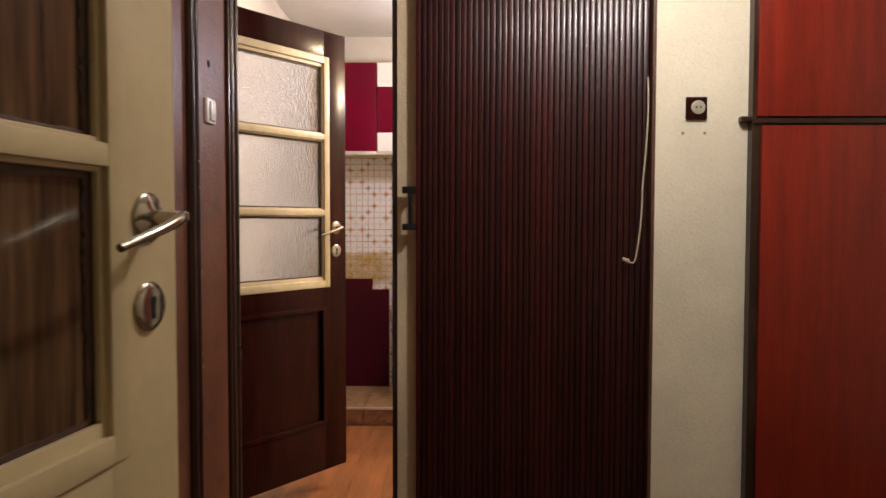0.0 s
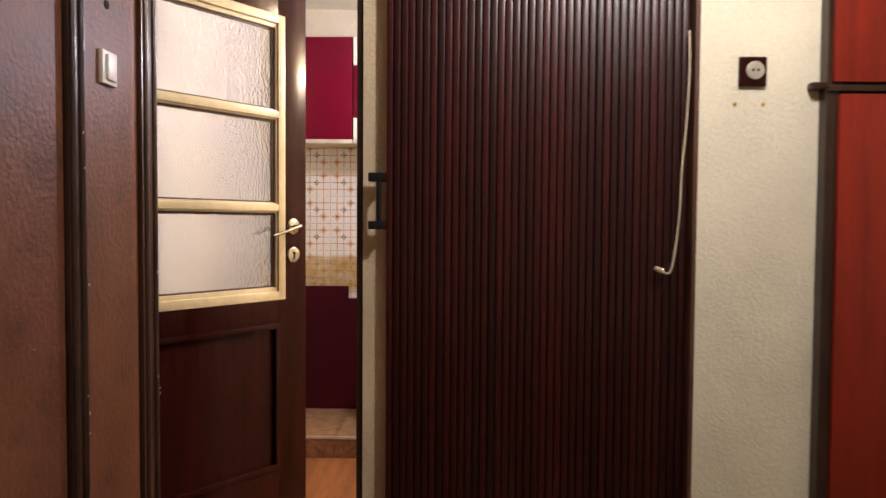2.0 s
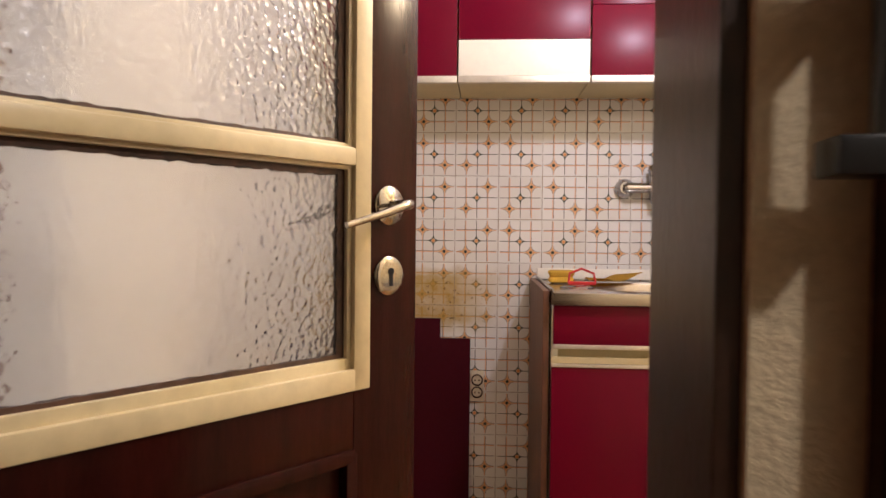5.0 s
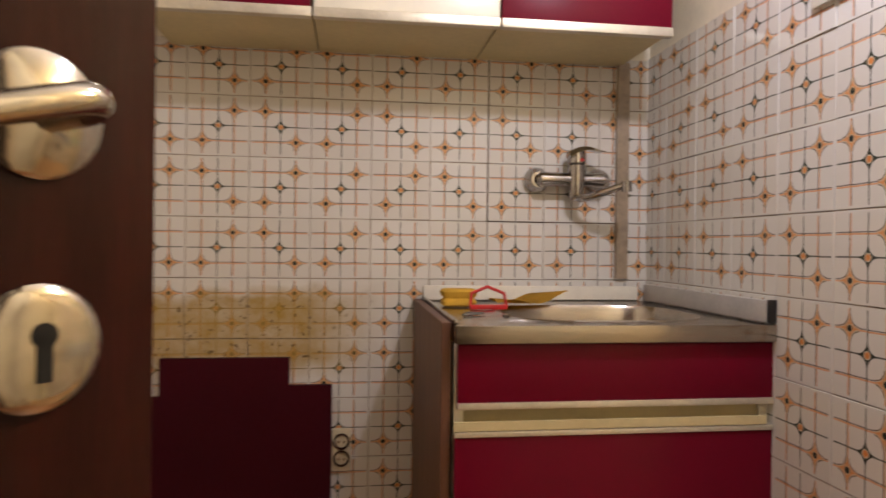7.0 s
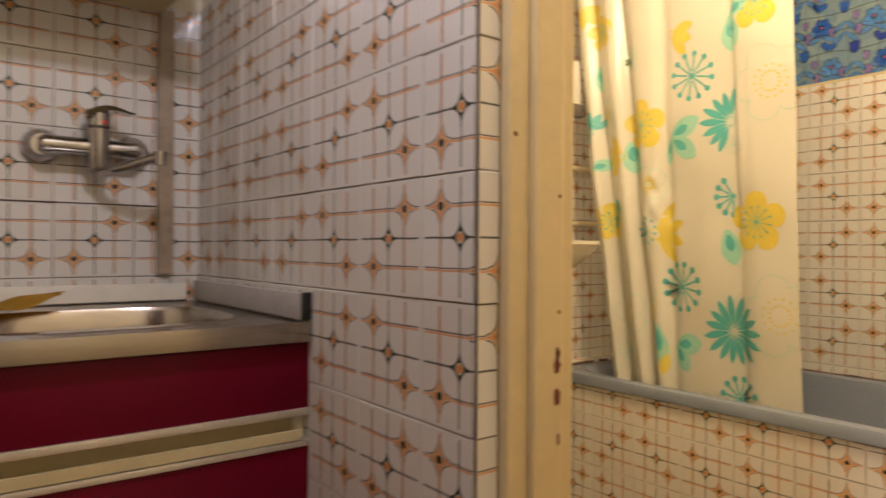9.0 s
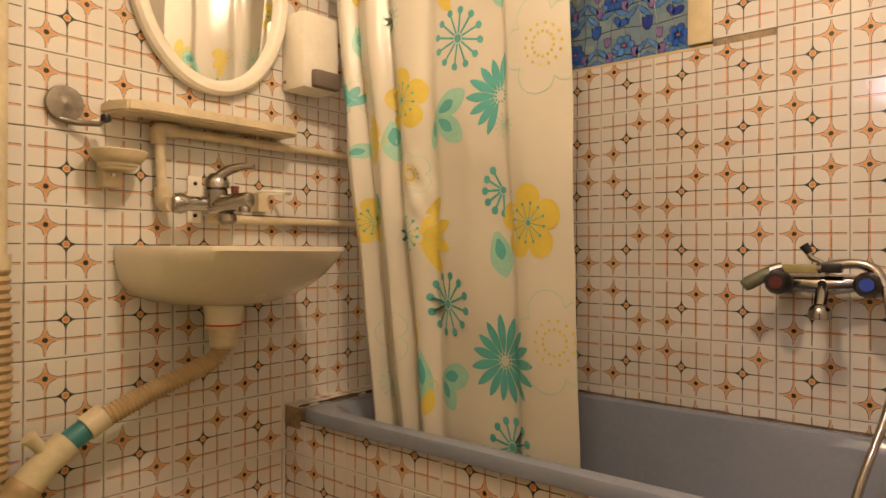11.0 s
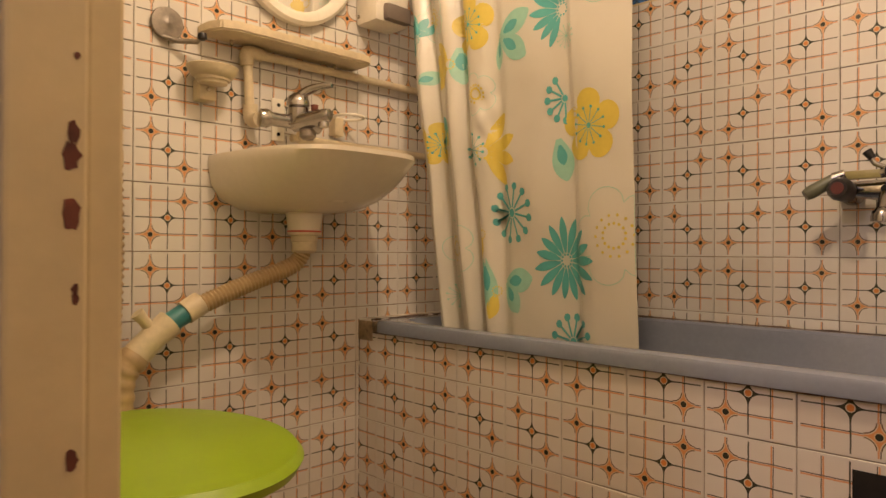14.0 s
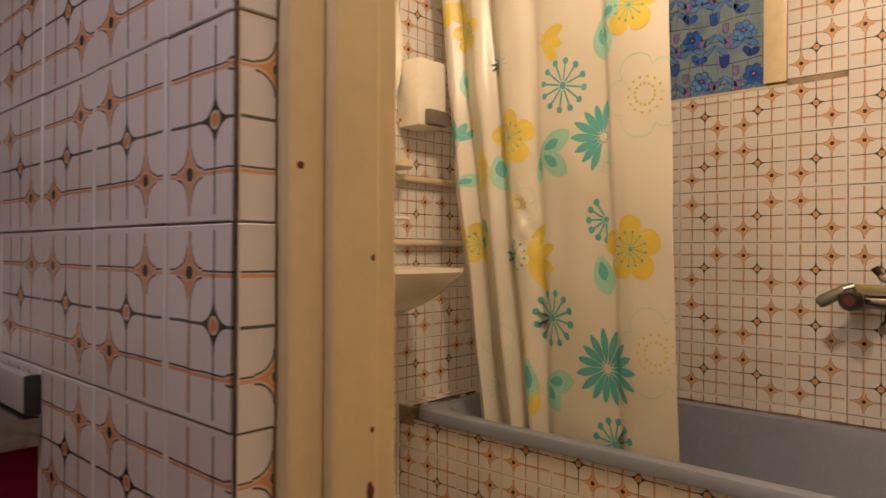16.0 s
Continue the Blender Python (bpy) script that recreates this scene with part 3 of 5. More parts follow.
def reflection_streak_glass():
    n = Nodes("reflection_streak_glass")
    # Reflections in the dark glass are painted as pale vertical streaks in its colour.
    streak = n.noise(3.0, 5.0, stretch=(22, 22, 1.6))
    n.bump(streak, 0.15, 0.002)
    return n.set(Base_Color=n.mix(n.ramp(streak, 0.3, 0.75), (0.028, 0.016, 0.009), (0.17, 0.10, 0.045)), Roughness=0.2, Coat_Weight=0.25)


HALL_GLASS = reflection_streak_glass()


def doors():
    door = glazed_door("kitchen_door", "open dark brown door with three cream-framed pebbled panes", 0.70, 1.925, DARK_WOOD, DARK_WOOD, CREAM, KITCHEN_GLASS, 1.093, (0.865, 1.157, 1.477, 1.79), 0.120, 0.045)
    settle(door, pose(-0.8955, 2.4185, 0.0, 0, 0, 52))
    hall_door = glazed_door("hall_door", "open cream door with dark glass panes, reflection streaks painted in", 0.80, 1.98, CREAM_OLD, CREAM_OLD, CREAM_OLD, HALL_GLASS, 1.122, (0.893, 1.185, 1.465, 1.75), 0.125, -0.04)
    settle(hall_door, pose(-0.423, 0.018, 0.0, 0, 0, 82.3))


# ---- kitchen ----
def sink_unit():
    ob = thing("sink_cabinet", "crimson sink cabinet with cream grip rails", "cabinet")
    x0, x1, f, s = -0.178, 0.443, 3.812, 0.045
    b = BACK - 0.01
    part("side_board", boxes((x0, x0 + 0.018, f + 0.02, b, s, 0.863)), WHITE_LAM, ob)
    part("side_board", boxes((x1 - 0.020, x1 - 0.002, f + 0.02, b, s, 0.863)), WHITE_LAM, ob)
    part("back_panel", boxes((x0 + 0.018, x1 - 0.02, b - 0.01, b, s, 0.863)), WHITE_LAM, ob)
    part("bottom_panel", boxes((x0 + 0.018, x1 - 0.02, f + 0.03, b - 0.01, s, s + 0.02)), WHITE_LAM, ob)
    part("drawer_front", boxes((x0 + 0.004, x1 - 0.004, f, f + 0.018, 0.756, 0.862), bevel=0.0015), RED_LAM, ob)
    part("rail", boxes((x0 + 0.003, x1 - 0.003, f - 0.004, f + 0.018, 0.744, 0.756), bevel=0.002), ALU, ob, "cream metal edge rail")
    part("grip", boxes((x0 - 0.002, x1 - 0.018, f - 0.003, f + 0.002, 0.706, 0.722)), CAB_CREAM, ob, "cream grip strip")
    part("grip_channel", boxes((x0 - 0.002, x1 - 0.018, f + 0.002, f + 0.03, 0.704, 0.708)), CAB_CREAM, ob)
    part("channel_back", boxes((x0 + 0.01, x1 - 0.018, f + 0.028, f + 0.032, 0.708, 0.744)), CAB_CREAM, ob)
    part("rail", boxes((x0 - 0.002, x1 - 0.004, f - 0.004, f + 0.018, 0.694, 0.704), bevel=0.002), ALU, ob, "cream metal edge rail")
    part("door", boxes((x0, x1 - 0.004, f, f + 0.018, 0.075, 0.693), bevel=0.0015), RED_LAM, ob)

    top = thing("steel_sink", "brushed steel sink top with oval basin", "sink")
    bm = bmesh.new()
    sx0, sx1, sy0, sy1, z = x0 - 0.004, KIT_R - 0.007, 3.800, BACK - 0.008, 0.895
    cx, cy, ra, rb = 0.165, 4.045, 0.205, 0.165
    n = 48
    outer, rim = [], []
    for k in range(n):
        a = 2 * math.pi * k / n
        c, s = math.cos(a), math.sin(a)
        rim.append((cx + ra * math.copysign(abs(c) ** 0.6, c), cy + rb * math.copysign(abs(s) ** 0.6, s)))
        far = min((sx1 - cx) / c if c > 1e-6 else ((sx0 - cx) / c if c < -1e-6 else 9), (sy1 - cy) / s if s > 1e-6 else ((sy0 - cy) / s if s < -1e-6 else 9))
        outer.append((cx + far * c, cy + far * s))
    loops = [[bm.verts.new((*p, z)) for p in outer]]
    for scale, dz in ((1.07, 0.0), (1.05, 0.003), (1.025, 0.0025), (1.0, -0.006), (0.975, -0.05), (0.93, -0.13), (0.80, -0.155), (0.2, -0.16), (0.05, -0.162)):
        loops.append([bm.verts.new((cx + (p[0] - cx) * scale, cy + (p[1] - cy) * scale, z + dz)) for p in rim])
    for a, b in zip(loops, loops[1:]):
        for k in range(n):
            bm.faces.new((a[k], a[(k + 1) % n], b[(k + 1) % n], b[k]))
    part("basin", bm, STEEL, top)
    part("front_edge", boxes((sx0, sx1 - 0.002, sy0 - 0.004, sy0 + 0.004, z - 0.03, z + 0.002), (sx0, sx0 + 0.004, sy0, sy1, z - 0.03, z + 0.002), bevel=0.0015), STEEL, top)
    part("edge_bar", boxes((sx0, sx0 + 0.008, sy0 + 0.02, sy1, z, z + 0.012), bevel=0.003), CHROME, top)

    tagged(solid("back_strip", boxes((x0, 0.41, BACK - 0.022, BACK - 0.009, 0.898, 0.935), bevel=0.003), WHITE_PLASTIC, True), "white plastic splash strip behind the sink", "splash strip")
    strip = thing("side_strip", "grey steel splash strip beside the sink", "splash strip")
    part("strip", boxes((0.424, 0.437, 3.81, BACK - 0.024, 0.898, 0.942), bevel=0.004), surface("grey_aluminium", (0.46, 0.44, 0.42), 0.42, 0.1, 9, 120, 0.06, metal=0.25), strip)
    part("end_cap", boxes((0.422, 0.438, 3.800, 3.81, 0.899, 0.944), bevel=0.003), BLACK, strip)
    tagged(solid("veneer_board", boxes((-0.202, -0.184, 3.83, BACK - 0.01, 0.045, 0.90), bevel=0.002), CHIPBOARD), "brown veneered chipboard panel beside the sink", "panel")

    bm = bmesh.new()
    cols = []
    for k in range(13):
        a = 2 * math.pi * k / 13
        cols.append((math.cos(a), math.sin(a)))
    loops = []
    for wide, h in ((0.034, 0.0), (0.040, 0.004), (0.041, 0.012), (0.035, 0.020), (0.041, 0.028), (0.042, 0.036), (0.036, 0.041)):
        loops.append([bm.verts.new((-0.113 + 1.02 * wide * math.copysign(abs(c) ** 0.45, c), 4.195 + 0.8 * wide * math.copysign(abs(q) ** 0.45, q), 0.897 + h)) for c, q in cols])
    for r0, r1 in zip(loops, loops[1:]):
        for k in range(13):
            bm.faces.new((r0[k], r0[(k + 1) % 13], r1[(k + 1) % 13], r1[k]))
    bm.faces.new(loops[0])
    bm.faces.new(loops[-1])
    tagged(solid("sponge", bm, YELLOW_CLOTH, True), "yellow waisted sponge by the sink", "sponge")
    bm = bmesh.new()
    grid = {}
    for i in range(15):
        for j in range(6):
            grid[i, j] = bm.verts.new((-0.03 + 0.012 * i, 4.14 + 0.022 * j, 0.908 + 0.022 * (i / 14) ** 2 + 0.008 * math.sin(i * 0.55 + j * 0.6)))
    for i in range(14):
        for j in range(5):
            bm.faces.new((grid[i, j], grid[i + 1, j], grid[i + 1, j + 1], grid[i, j + 1]))
    bmesh.ops.solidify(bm, geom=bm.faces[:], thickness=0.004)
    tagged(solid("dish_cloth", bm, YELLOW_CLOTH, True), "crumpled yellow dish cloth on the sink", "cloth")
    brush = thing("dish_brush", "small red plastic bracket lying on the sink", "bracket")
    part("loop", tube(bmesh.new(), [(-0.098, 4.12, 0.902), (-0.094, 4.13, 0.932), (-0.056, 4.135, 0.947), (-0.018, 4.13, 0.932), (-0.014, 4.12, 0.902)], 0.004, 8), RED_PLASTIC, brush)
    part("bar", boxes((-0.099, -0.013, 4.112, 4.125, 0.896, 0.907), bevel=0.003), RED_PLASTIC, brush)
    screws = [((-0.14, 3.97), (-0.10, 3.99)), ((-0.13, 4.01), (-0.09, 4.0)), ((-0.06, 3.95), (-0.045, 3.975))]
    for a, b in screws:
        tagged(solid("screw", tube(bmesh.new(), [(*a, 0.899), (*b, 0.900)], [0.003, 0.0022], 8), CHROME, True), "loose steel screw on the sink top", "screw", "screws on the sink")


def wall_cabinet(x0, x1, fronts):
    ob = thing("wall_cabinet", "kitchen wall cabinet with " + fronts[0], "cabinet", group="wall cabinets over the sink")
    f, z0, z1 = 4.075, 1.545, 2.075
    b = BACK - 0.008
    part("bottom_panel", boxes((x0 + 0.001, x1 - 0.001, f + 0.02, b, z0 - 0.010, z0 + 0.008)), CAB_CREAM, ob)
    part("side_board", boxes((x0 + 0.001, x0 + 0.016, f + 0.02, b, z0 + 0.008, z1)), CAB_CREAM, ob)
    part("side_board", boxes((x1 - 0.016, x1 - 0.001, f + 0.02, b, z0 + 0.008, z1)), CAB_CREAM, ob)
    part("top_panel", boxes((x0 + 0.016, x1 - 0.016, f + 0.02, b, z1 - 0.016, z1)), CAB_CREAM, ob)
    part("back_panel", boxes((x0 + 0.016, x1 - 0.016, b - 0.008, b, z0 + 0.008, z1 - 0.016)), CAB_CREAM, ob)
    for name, lo, hi, mat in fronts[1]:
        part(name, boxes((x0 + 0.002, x1 - 0.002, f, f + 0.018, lo, hi), bevel=0.0012), mat, ob)
    part("rail", boxes((x0 + 0.001, x1 - 0.001, f - 0.004, f + 0.019, z0 - 0.022, z0 - 0.001), bevel=0.002), ALU, ob, "cream metal edge rail")


def kitchen():
    step = structure("step", boxes((KIT_L, KIT_R, 3.862, BACK, FL - 0.008, 0.038)), GROUT, "raised tiled step")
    for k in range(-1, 4):
        x = max(KIT_L + 0.002, -0.815 + k * 0.305)
        edge = min(-0.815 + k * 0.305 + 0.302, KIT_R - 0.002)
        tl = part("floor_tile", boxes((x, edge, 3.857, BACK - 0.01, 0.034, 0.045), bevel=0.001), STONE, step)
        part("riser_tile", boxes((x, edge, 3.852, 3.863, FL, 0.033), bevel=0.001), RISER, step)
        if k < 0:
            continue
        cx = x + 0.151
        bm = bmesh.new()
        for s in (-1, 1):
            tube(bm, [(cx + s * 0.149, 3.8515, 0.008), (cx + s * 0.11, 3.8515, 0.008), (cx + s * 0.10, 3.8515, -0.027), (cx + s * 0.075, 3.8515, -0.027), (cx + s * 0.045, 3.8515, 0.013), (cx, 3.8515, 0.026)], 0.0035, 6)
            tube(bm, [(cx + s * 0.149, 3.8515, -0.050), (cx + s * 0.12, 3.8515, -0.042), (cx + s * 0.09, 3.8515, -0.050)], 0.003, 6)
            tube(bm, [(cx, 3.8515, -0.042), (cx + s * 0.025, 3.8515, -0.027), (cx + s * 0.03, 3.8515, -0.047)], 0.004, 6)
        part("tile_figure", bm, STONE_DARK, step)
    structure("trim_step", boxes((KIT_L, KIT_R, 3.846, 3.861, 0.036, 0.048), bevel=0.002), ALU, "pale metal step edge")
    rng = random.Random(8)
    for i in range(10):
        y = 2.42
        off = rng.uniform(-0.9, 0)
        while off < 1.45:
            a, b = max(0, off), min(1.45, off + 1.1)
            if b - a > 0.01:
                x0 = -1.063 + i * 0.153
                part("plank", boxes((x0, min(x0 + 0.152, 0.549), y + a, y + b - 0.001, FL - 0.008, FL), bevel=0.0006), LAMINATE, floor_kitchen, smooth=False)
            off += 1.1
    sink_unit()
    wall_cabinet(-0.818, -0.456, ("a crimson front", [("front", 1.545, 2.073, RED_LAM)]))
    wall_cabinet(-0.454, -0.046, ("white and crimson fronts", [("front", 1.545, 1.656, WHITE_LAM), ("front", 1.658, 1.927, RED_LAM), ("front", 1.929, 2.073, WHITE_LAM)]))
    wall_cabinet(-0.044, 0.357, ("a crimson front", [("front", 1.545, 1.76, RED_LAM), ("front", 1.762, 2.073, RED_LAM)]))

    bm = boxes((-0.955, -0.835, BACK - 0.022, BACK - 0.008, 0.046, 0.655), (-0.835, -0.520, BACK - 0.022, BACK - 0.008, 0.046, 0.750), (-0.520, -0.412, BACK - 0.022, BACK - 0.008, 0.046, 0.679))
    bmesh.ops.remove_doubles(bm, verts=bm.verts, dist=0.0001)
    tagged(solid("red_board", bm, RED_BOARD), "dark red board with a stepped corner against tiles", "board")

    box_ = thing("double_socket", "old brown double wall socket", "socket")
    part("plate", boxes((-0.411, -0.362, BACK - 0.018, BACK - 0.006, 0.455, 0.565), bevel=0.004), OLD_PLASTIC, box_)
    for z in (0.488, 0.532):
        part("insert", turned(bmesh.new(), [(0.021, 0), (0.021, 0.006), (0.017, 0.007), (0.015, -0.004)], (-0.386, BACK - 0.017, z), "Y", 20), DARK_WOOD, box_)
        part("pin", tube(bmesh.new(), [(-0.393, BACK - 0.02, z), (-0.393, BACK - 0.026, z)], 0.003, 8), NICKEL, box_)
        part("pin", tube(bmesh.new(), [(-0.379, BACK - 0.02, z), (-0.379, BACK - 0.026, z)], 0.003, 8), NICKEL, box_)
    structure("conduit", boxes((0.346, 0.381, BACK - 0.020, BACK - 0.006, 0.955, 1.543), bevel=0.003), TRUNK, "brown cable trunking")
    jb = thing("junction_box", "small cream wall box with a dark slot", "junction box")
    part("cover", boxes((KIT_R - 0.016, KIT_R - 0.004, 3.585, 3.706, 1.462, 1.575), bevel=0.004), WHITE_PLASTIC, jb)
    part("slot", boxes((KIT_R - 0.018, KIT_R - 0.014, 3.672, 3.690, 1.487, 1.530)), HOLE, jb)

    tap = thing("kitchen_tap", "chrome wall mixer tap over the sink", "tap")
    y = BACK - 0.006
    part("escutcheon", turned(bmesh.new(), [(0.034, 0), (0.035, 0.008), (0.033, 0.018), (0.028, 0.03), (0.021, 0.04)], (0.123, y, 1.218), "Y"), CHROME, tap)
    part("escutcheon", turned(bmesh.new(), [(0.034, 0), (0.035, 0.008), (0.033, 0.018), (0.028, 0.03), (0.021, 0.04)], (0.293, y, 1.218), "Y"), CHROME, tap)
    part("body", tube(bmesh.new(), [(0.113, y - 0.045, 1.218), (0.123, y - 0.045, 1.218), (0.158, y - 0.047, 1.218), (0.258, y - 0.047, 1.218), (0.293, y - 0.045, 1.218), (0.303, y - 0.045, 1.218)], [0.012, 0.02, 0.018, 0.018, 0.02, 0.012], 18), CHROME, tap)
    part("cartridge", turned(bmesh.new(), [(0.014, -0.05), (0.018, -0.045), (0.021, -0.02), (0.023, 0.0), (0.023, 0.042), (0.020, 0.044), (0.024, 0.048), (0.024, 0.074), (0.015, 0.083)], (0.220, y - 0.05, 1.213)), CHROME, tap)
    bm = bmesh.new()
    rows = []
    for k in range(9):
        a = k / 8
        x, w, h = 0.197 + 0.088 * a, 0.022 * (1 - 0.35 * a), 0.013 * (1 - a) + 0.004
        zt = 1.292 + 0.012 * math.sin(math.pi * min(1, a * 1.1)) + (0.006 * (a - 0.8) if a > 0.8 else 0)
        rows.append([bm.verts.new(p) for p in ((x, y - 0.05 - w - 0.02 * a, zt - h), (x, y - 0.05 + w * 0.9 - 0.02 * a, zt - h), (x, y - 0.05 + w * 0.6 - 0.02 * a, zt), (x, y - 0.05 - w * 0.6 - 0.02 * a, zt))])
    for r0, r1 in zip(rows, rows[1:]):
        for k in range(4):
            bm.faces.new((r0[k], r0[(k + 1) % 4], r1[(k + 1) % 4], r1[k]))
    bm.faces.new(rows[0])
    bm.faces.new(rows[-1])
    part("lever", bm, CHROME, tap)
    part("dot", turned(bmesh.new(), [(0.005, 0), (0.005, 0.002)], (0.226, y - 0.0735, 1.268), "Y", 10), RED_PLASTIC, tap)
    part("spout", tube(bmesh.new(), smooth_path([(0.220, y - 0.05, 1.171), (0.233, y - 0.075, 1.168), (0.262, y - 0.115, 1.178), (0.305, y - 0.15, 1.195), (0.316, y - 0.158, 1.197)]), 0.010, 12), CHROME, tap)
    part("nozzle", tube(bmesh.new(), [(0.314, y - 0.157, 1.207), (0.314, y - 0.157, 1.180)], 0.013, 14), CHROME, tap)


# ---- bathroom ----
RIM = 0.626


def bathtub():
    ob = thing("bathtub", "grey-blue enamel bathtub with a broad rim", "bathtub")
    bm = bmesh.new()
    x0, x1, y0, y1 = 1.588, BATH_R - 0.008, 2.80, 4.362
    cx, cy = (x0 + x1) / 2, (y0 + y1) / 2
    n = 64

    def loop(hx, hy, z, power):
        out = []
        for k in range(n):
            a = 2 * math.pi * (k + 0.5) / n
            c, s = math.cos(a), math.sin(a)
            out.append(bm.verts.new((cx + hx * math.copysign(abs(c) ** power, c), cy + hy * math.copysign(abs(s) ** power, s), z)))
        return out

    hx, hy = (x1 - x0) / 2, (y1 - y0) / 2
    rings = [loop(hx, hy, RIM - 0.034, 0.08), loop(hx + 0.001, hy, RIM - 0.012, 0.08), loop(hx - 0.003, hy - 0.003, RIM - 0.003, 0.08), loop(hx - 0.012, hy - 0.012, RIM, 0.10), loop(hx - 0.034, hy - 0.05, RIM, 0.20), loop(hx - 0.044, hy - 0.065, RIM - 0.006, 0.23), loop(hx - 0.052, hy - 0.085, RIM - 0.03, 0.28), loop(hx - 0.10, hy - 0.15, RIM - 0.30, 0.4), loop(hx - 0.15, hy - 0.22, RIM - 0.37, 0.5), loop(0.02, 0.02, RIM - 0.39, 1.0)]
    for a, b in zip(rings[4:], rings[5:]):
        for k in range(n):
            bm.faces.new((a[k], a[(k + 1) % n], b[(k + 1) % n], b[k]))
    bm.faces.new(rings[-1])
    bm2 = bm.copy()
    bmesh.ops.delete(bm, geom=[v for v in bm.verts if not v.link_faces], context="VERTS")
    part("basin", bm, ENAMEL, ob)
    bmesh.ops.delete(bm2, geom=bm2.faces[:], context="FACES_ONLY")
    bm2.verts.ensure_lookup_table()
    for q in range(4):
        for k in range(n):
            bm2.faces.new([bm2.verts[c] for c in (q * n + k, q * n + (k + 1) % n, (q + 1) * n + (k + 1) % n, (q + 1) * n + k)])
    bmesh.ops.delete(bm2, geom=[v for v in bm2.verts if not v.link_faces], context="VERTS")
    part("rim", bm2, ENAMEL, ob)
    structure("wall_tub_apron", boxes((1.6024, 1.645, 2.66, BATH_BACK, FL, RIM - 0.035)), GROUT, "tiled apron of the bathtub")
    structure("ledge_tub", boxes((1.598, BATH_R, 4.364, BATH_BACK, RIM - 0.06, RIM - 0.006)), GROUT, "tiled ledge at the end of the bathtub")
    # No recess is cut: a black slab on the apron paints the opening's shade.
    structure("hatch_opening", boxes((1.5975, 1.606, 3.035, 3.185, 0.33, 0.482)), HOLE, "access opening in the bathtub apron, its shade a black slab")
    bm = bmesh.new()
    rng = random.Random(31)
    for a, b in (((x1 + 0.001, 2.82), (x1 + 0.001, 4.355)), ((1.60, 4.368), (x1, 4.368)), ((1.5985, 2.72), (1.5985, 4.36))):
        pts, rad = [], []
        for k in range(41):
            pts.append((a[0] + (b[0] - a[0]) * k / 40, a[1] + (b[1] - a[1]) * k / 40, RIM - (0.036 if b[0] < 1.6 else 0.002)))
            rad.append(rng.uniform(0.0025, 0.006) if b[0] > 1.6 else rng.uniform(0.001, 0.0032))
        tube(bm, pts, rad, 6)
    structure("trim_sealant", bm, SEAL, "dirty sealant along the bathtub", True)
    structure("wall_tub_end", boxes((1.645, BATH_R, 2.64, 2.80, FL, 0.60)), GROUT, "tiled end of the bathtub")


def washbasin():
    ob = thing("washbasin", "white ceramic wall-hung washbasin", "washbasin")
    bm = bmesh.new()
    cx, back, z = 1.36, BATH_BACK - 0.008, 1.042
    n = 40

    def loop(hw, depth, dz, power=0.75):
        out = []
        for k in range(n):
            a = math.pi * k / (n - 1)
            c, s = math.cos(a), math.sin(a)
            out.append(bm.verts.new((cx + 0.003 + 0.93 * hw * math.copysign(abs(c) ** power, c), back - depth * abs(s) ** 0.8, z + dz)))
        return out

    rings = [loop(0.075, 0.155, -0.134, 0.9), loop(0.150, 0.19, -0.125, 0.75), loop(0.205, 0.235, -0.100, 0.6), loop(0.226, 0.285, -0.070, 0.55), loop(0.233, 0.335, -0.035, 0.55), loop(0.236, 0.366, -0.010, 0.55), loop(0.233, 0.367, 0.0, 0.55), loop(0.214, 0.342, -0.002, 0.6), loop(0.205, 0.325, -0.02, 0.6), loop(0.11, 0.22, -0.11)]
    for a, b in zip(rings, rings[1:]):
        for k in range(n - 1):
            bm.faces.new((a[k], a[k + 1], b[k + 1], b[k]))
    bm.faces.new(rings[-1])
    bm.faces.new(rings[0])
    for a, b in zip(rings[:7], rings[1:7]):
        bm.faces.new((a[0], b[0], b[-1], a[-1]))
    part("bowl", bm, CERAMIC, ob)
    part("neck", turned(bmesh.new(), [(0.060, 0.010), (0.046, -0.002), (0.042, -0.03), (0.041, -0.042)], (cx - 0.012, back - 0.10, z - 0.134)), CERAMIC, ob)
    part("seal", turned(bmesh.new(), [(0.042, 0.0), (0.042, 0.004)], (cx - 0.012, back - 0.10, z - 0.180)), RED_PLASTIC, ob)
    part("waste", turned(bmesh.new(), [(0.042, 0.0), (0.042, -0.006), (0.033, -0.008), (0.033, -0.022), (0.031, -0.024), (0.031, -0.045), (0.024, -0.052)], (cx - 0.012, back - 0.10, z - 0.180)), OLD_PLASTIC, ob, "yellowed plastic waste fitting")
    return cx - 0.012, back - 0.10, z - 0.245


def ribbed(bm, points, radius, ribs, amp=0.004, sides=18):
    """A corrugated hose along points."""
    pts = smooth_path(points, 10)
    length = [0.0]
    for a, b in zip(pts, pts[1:]):
        length.append(length[-1] + (b - a).length)
    fine, rad = [], []
    steps = ribs * 4
    for k in range(steps + 1):
        want = length[-1] * k / steps
        i = max(0, min(len(pts) - 2, sum(1 for v in length if v <= want) - 1))
        span = max(1e-6, length[i + 1] - length[i])
        fine.append(pts[i].lerp(pts[i + 1], (want - length[i]) / span))
        rad.append(radius + amp * (0.5 - 0.5 * math.cos(2 * math.pi * k / 4)))
    return tube(bm, fine, rad, sides)


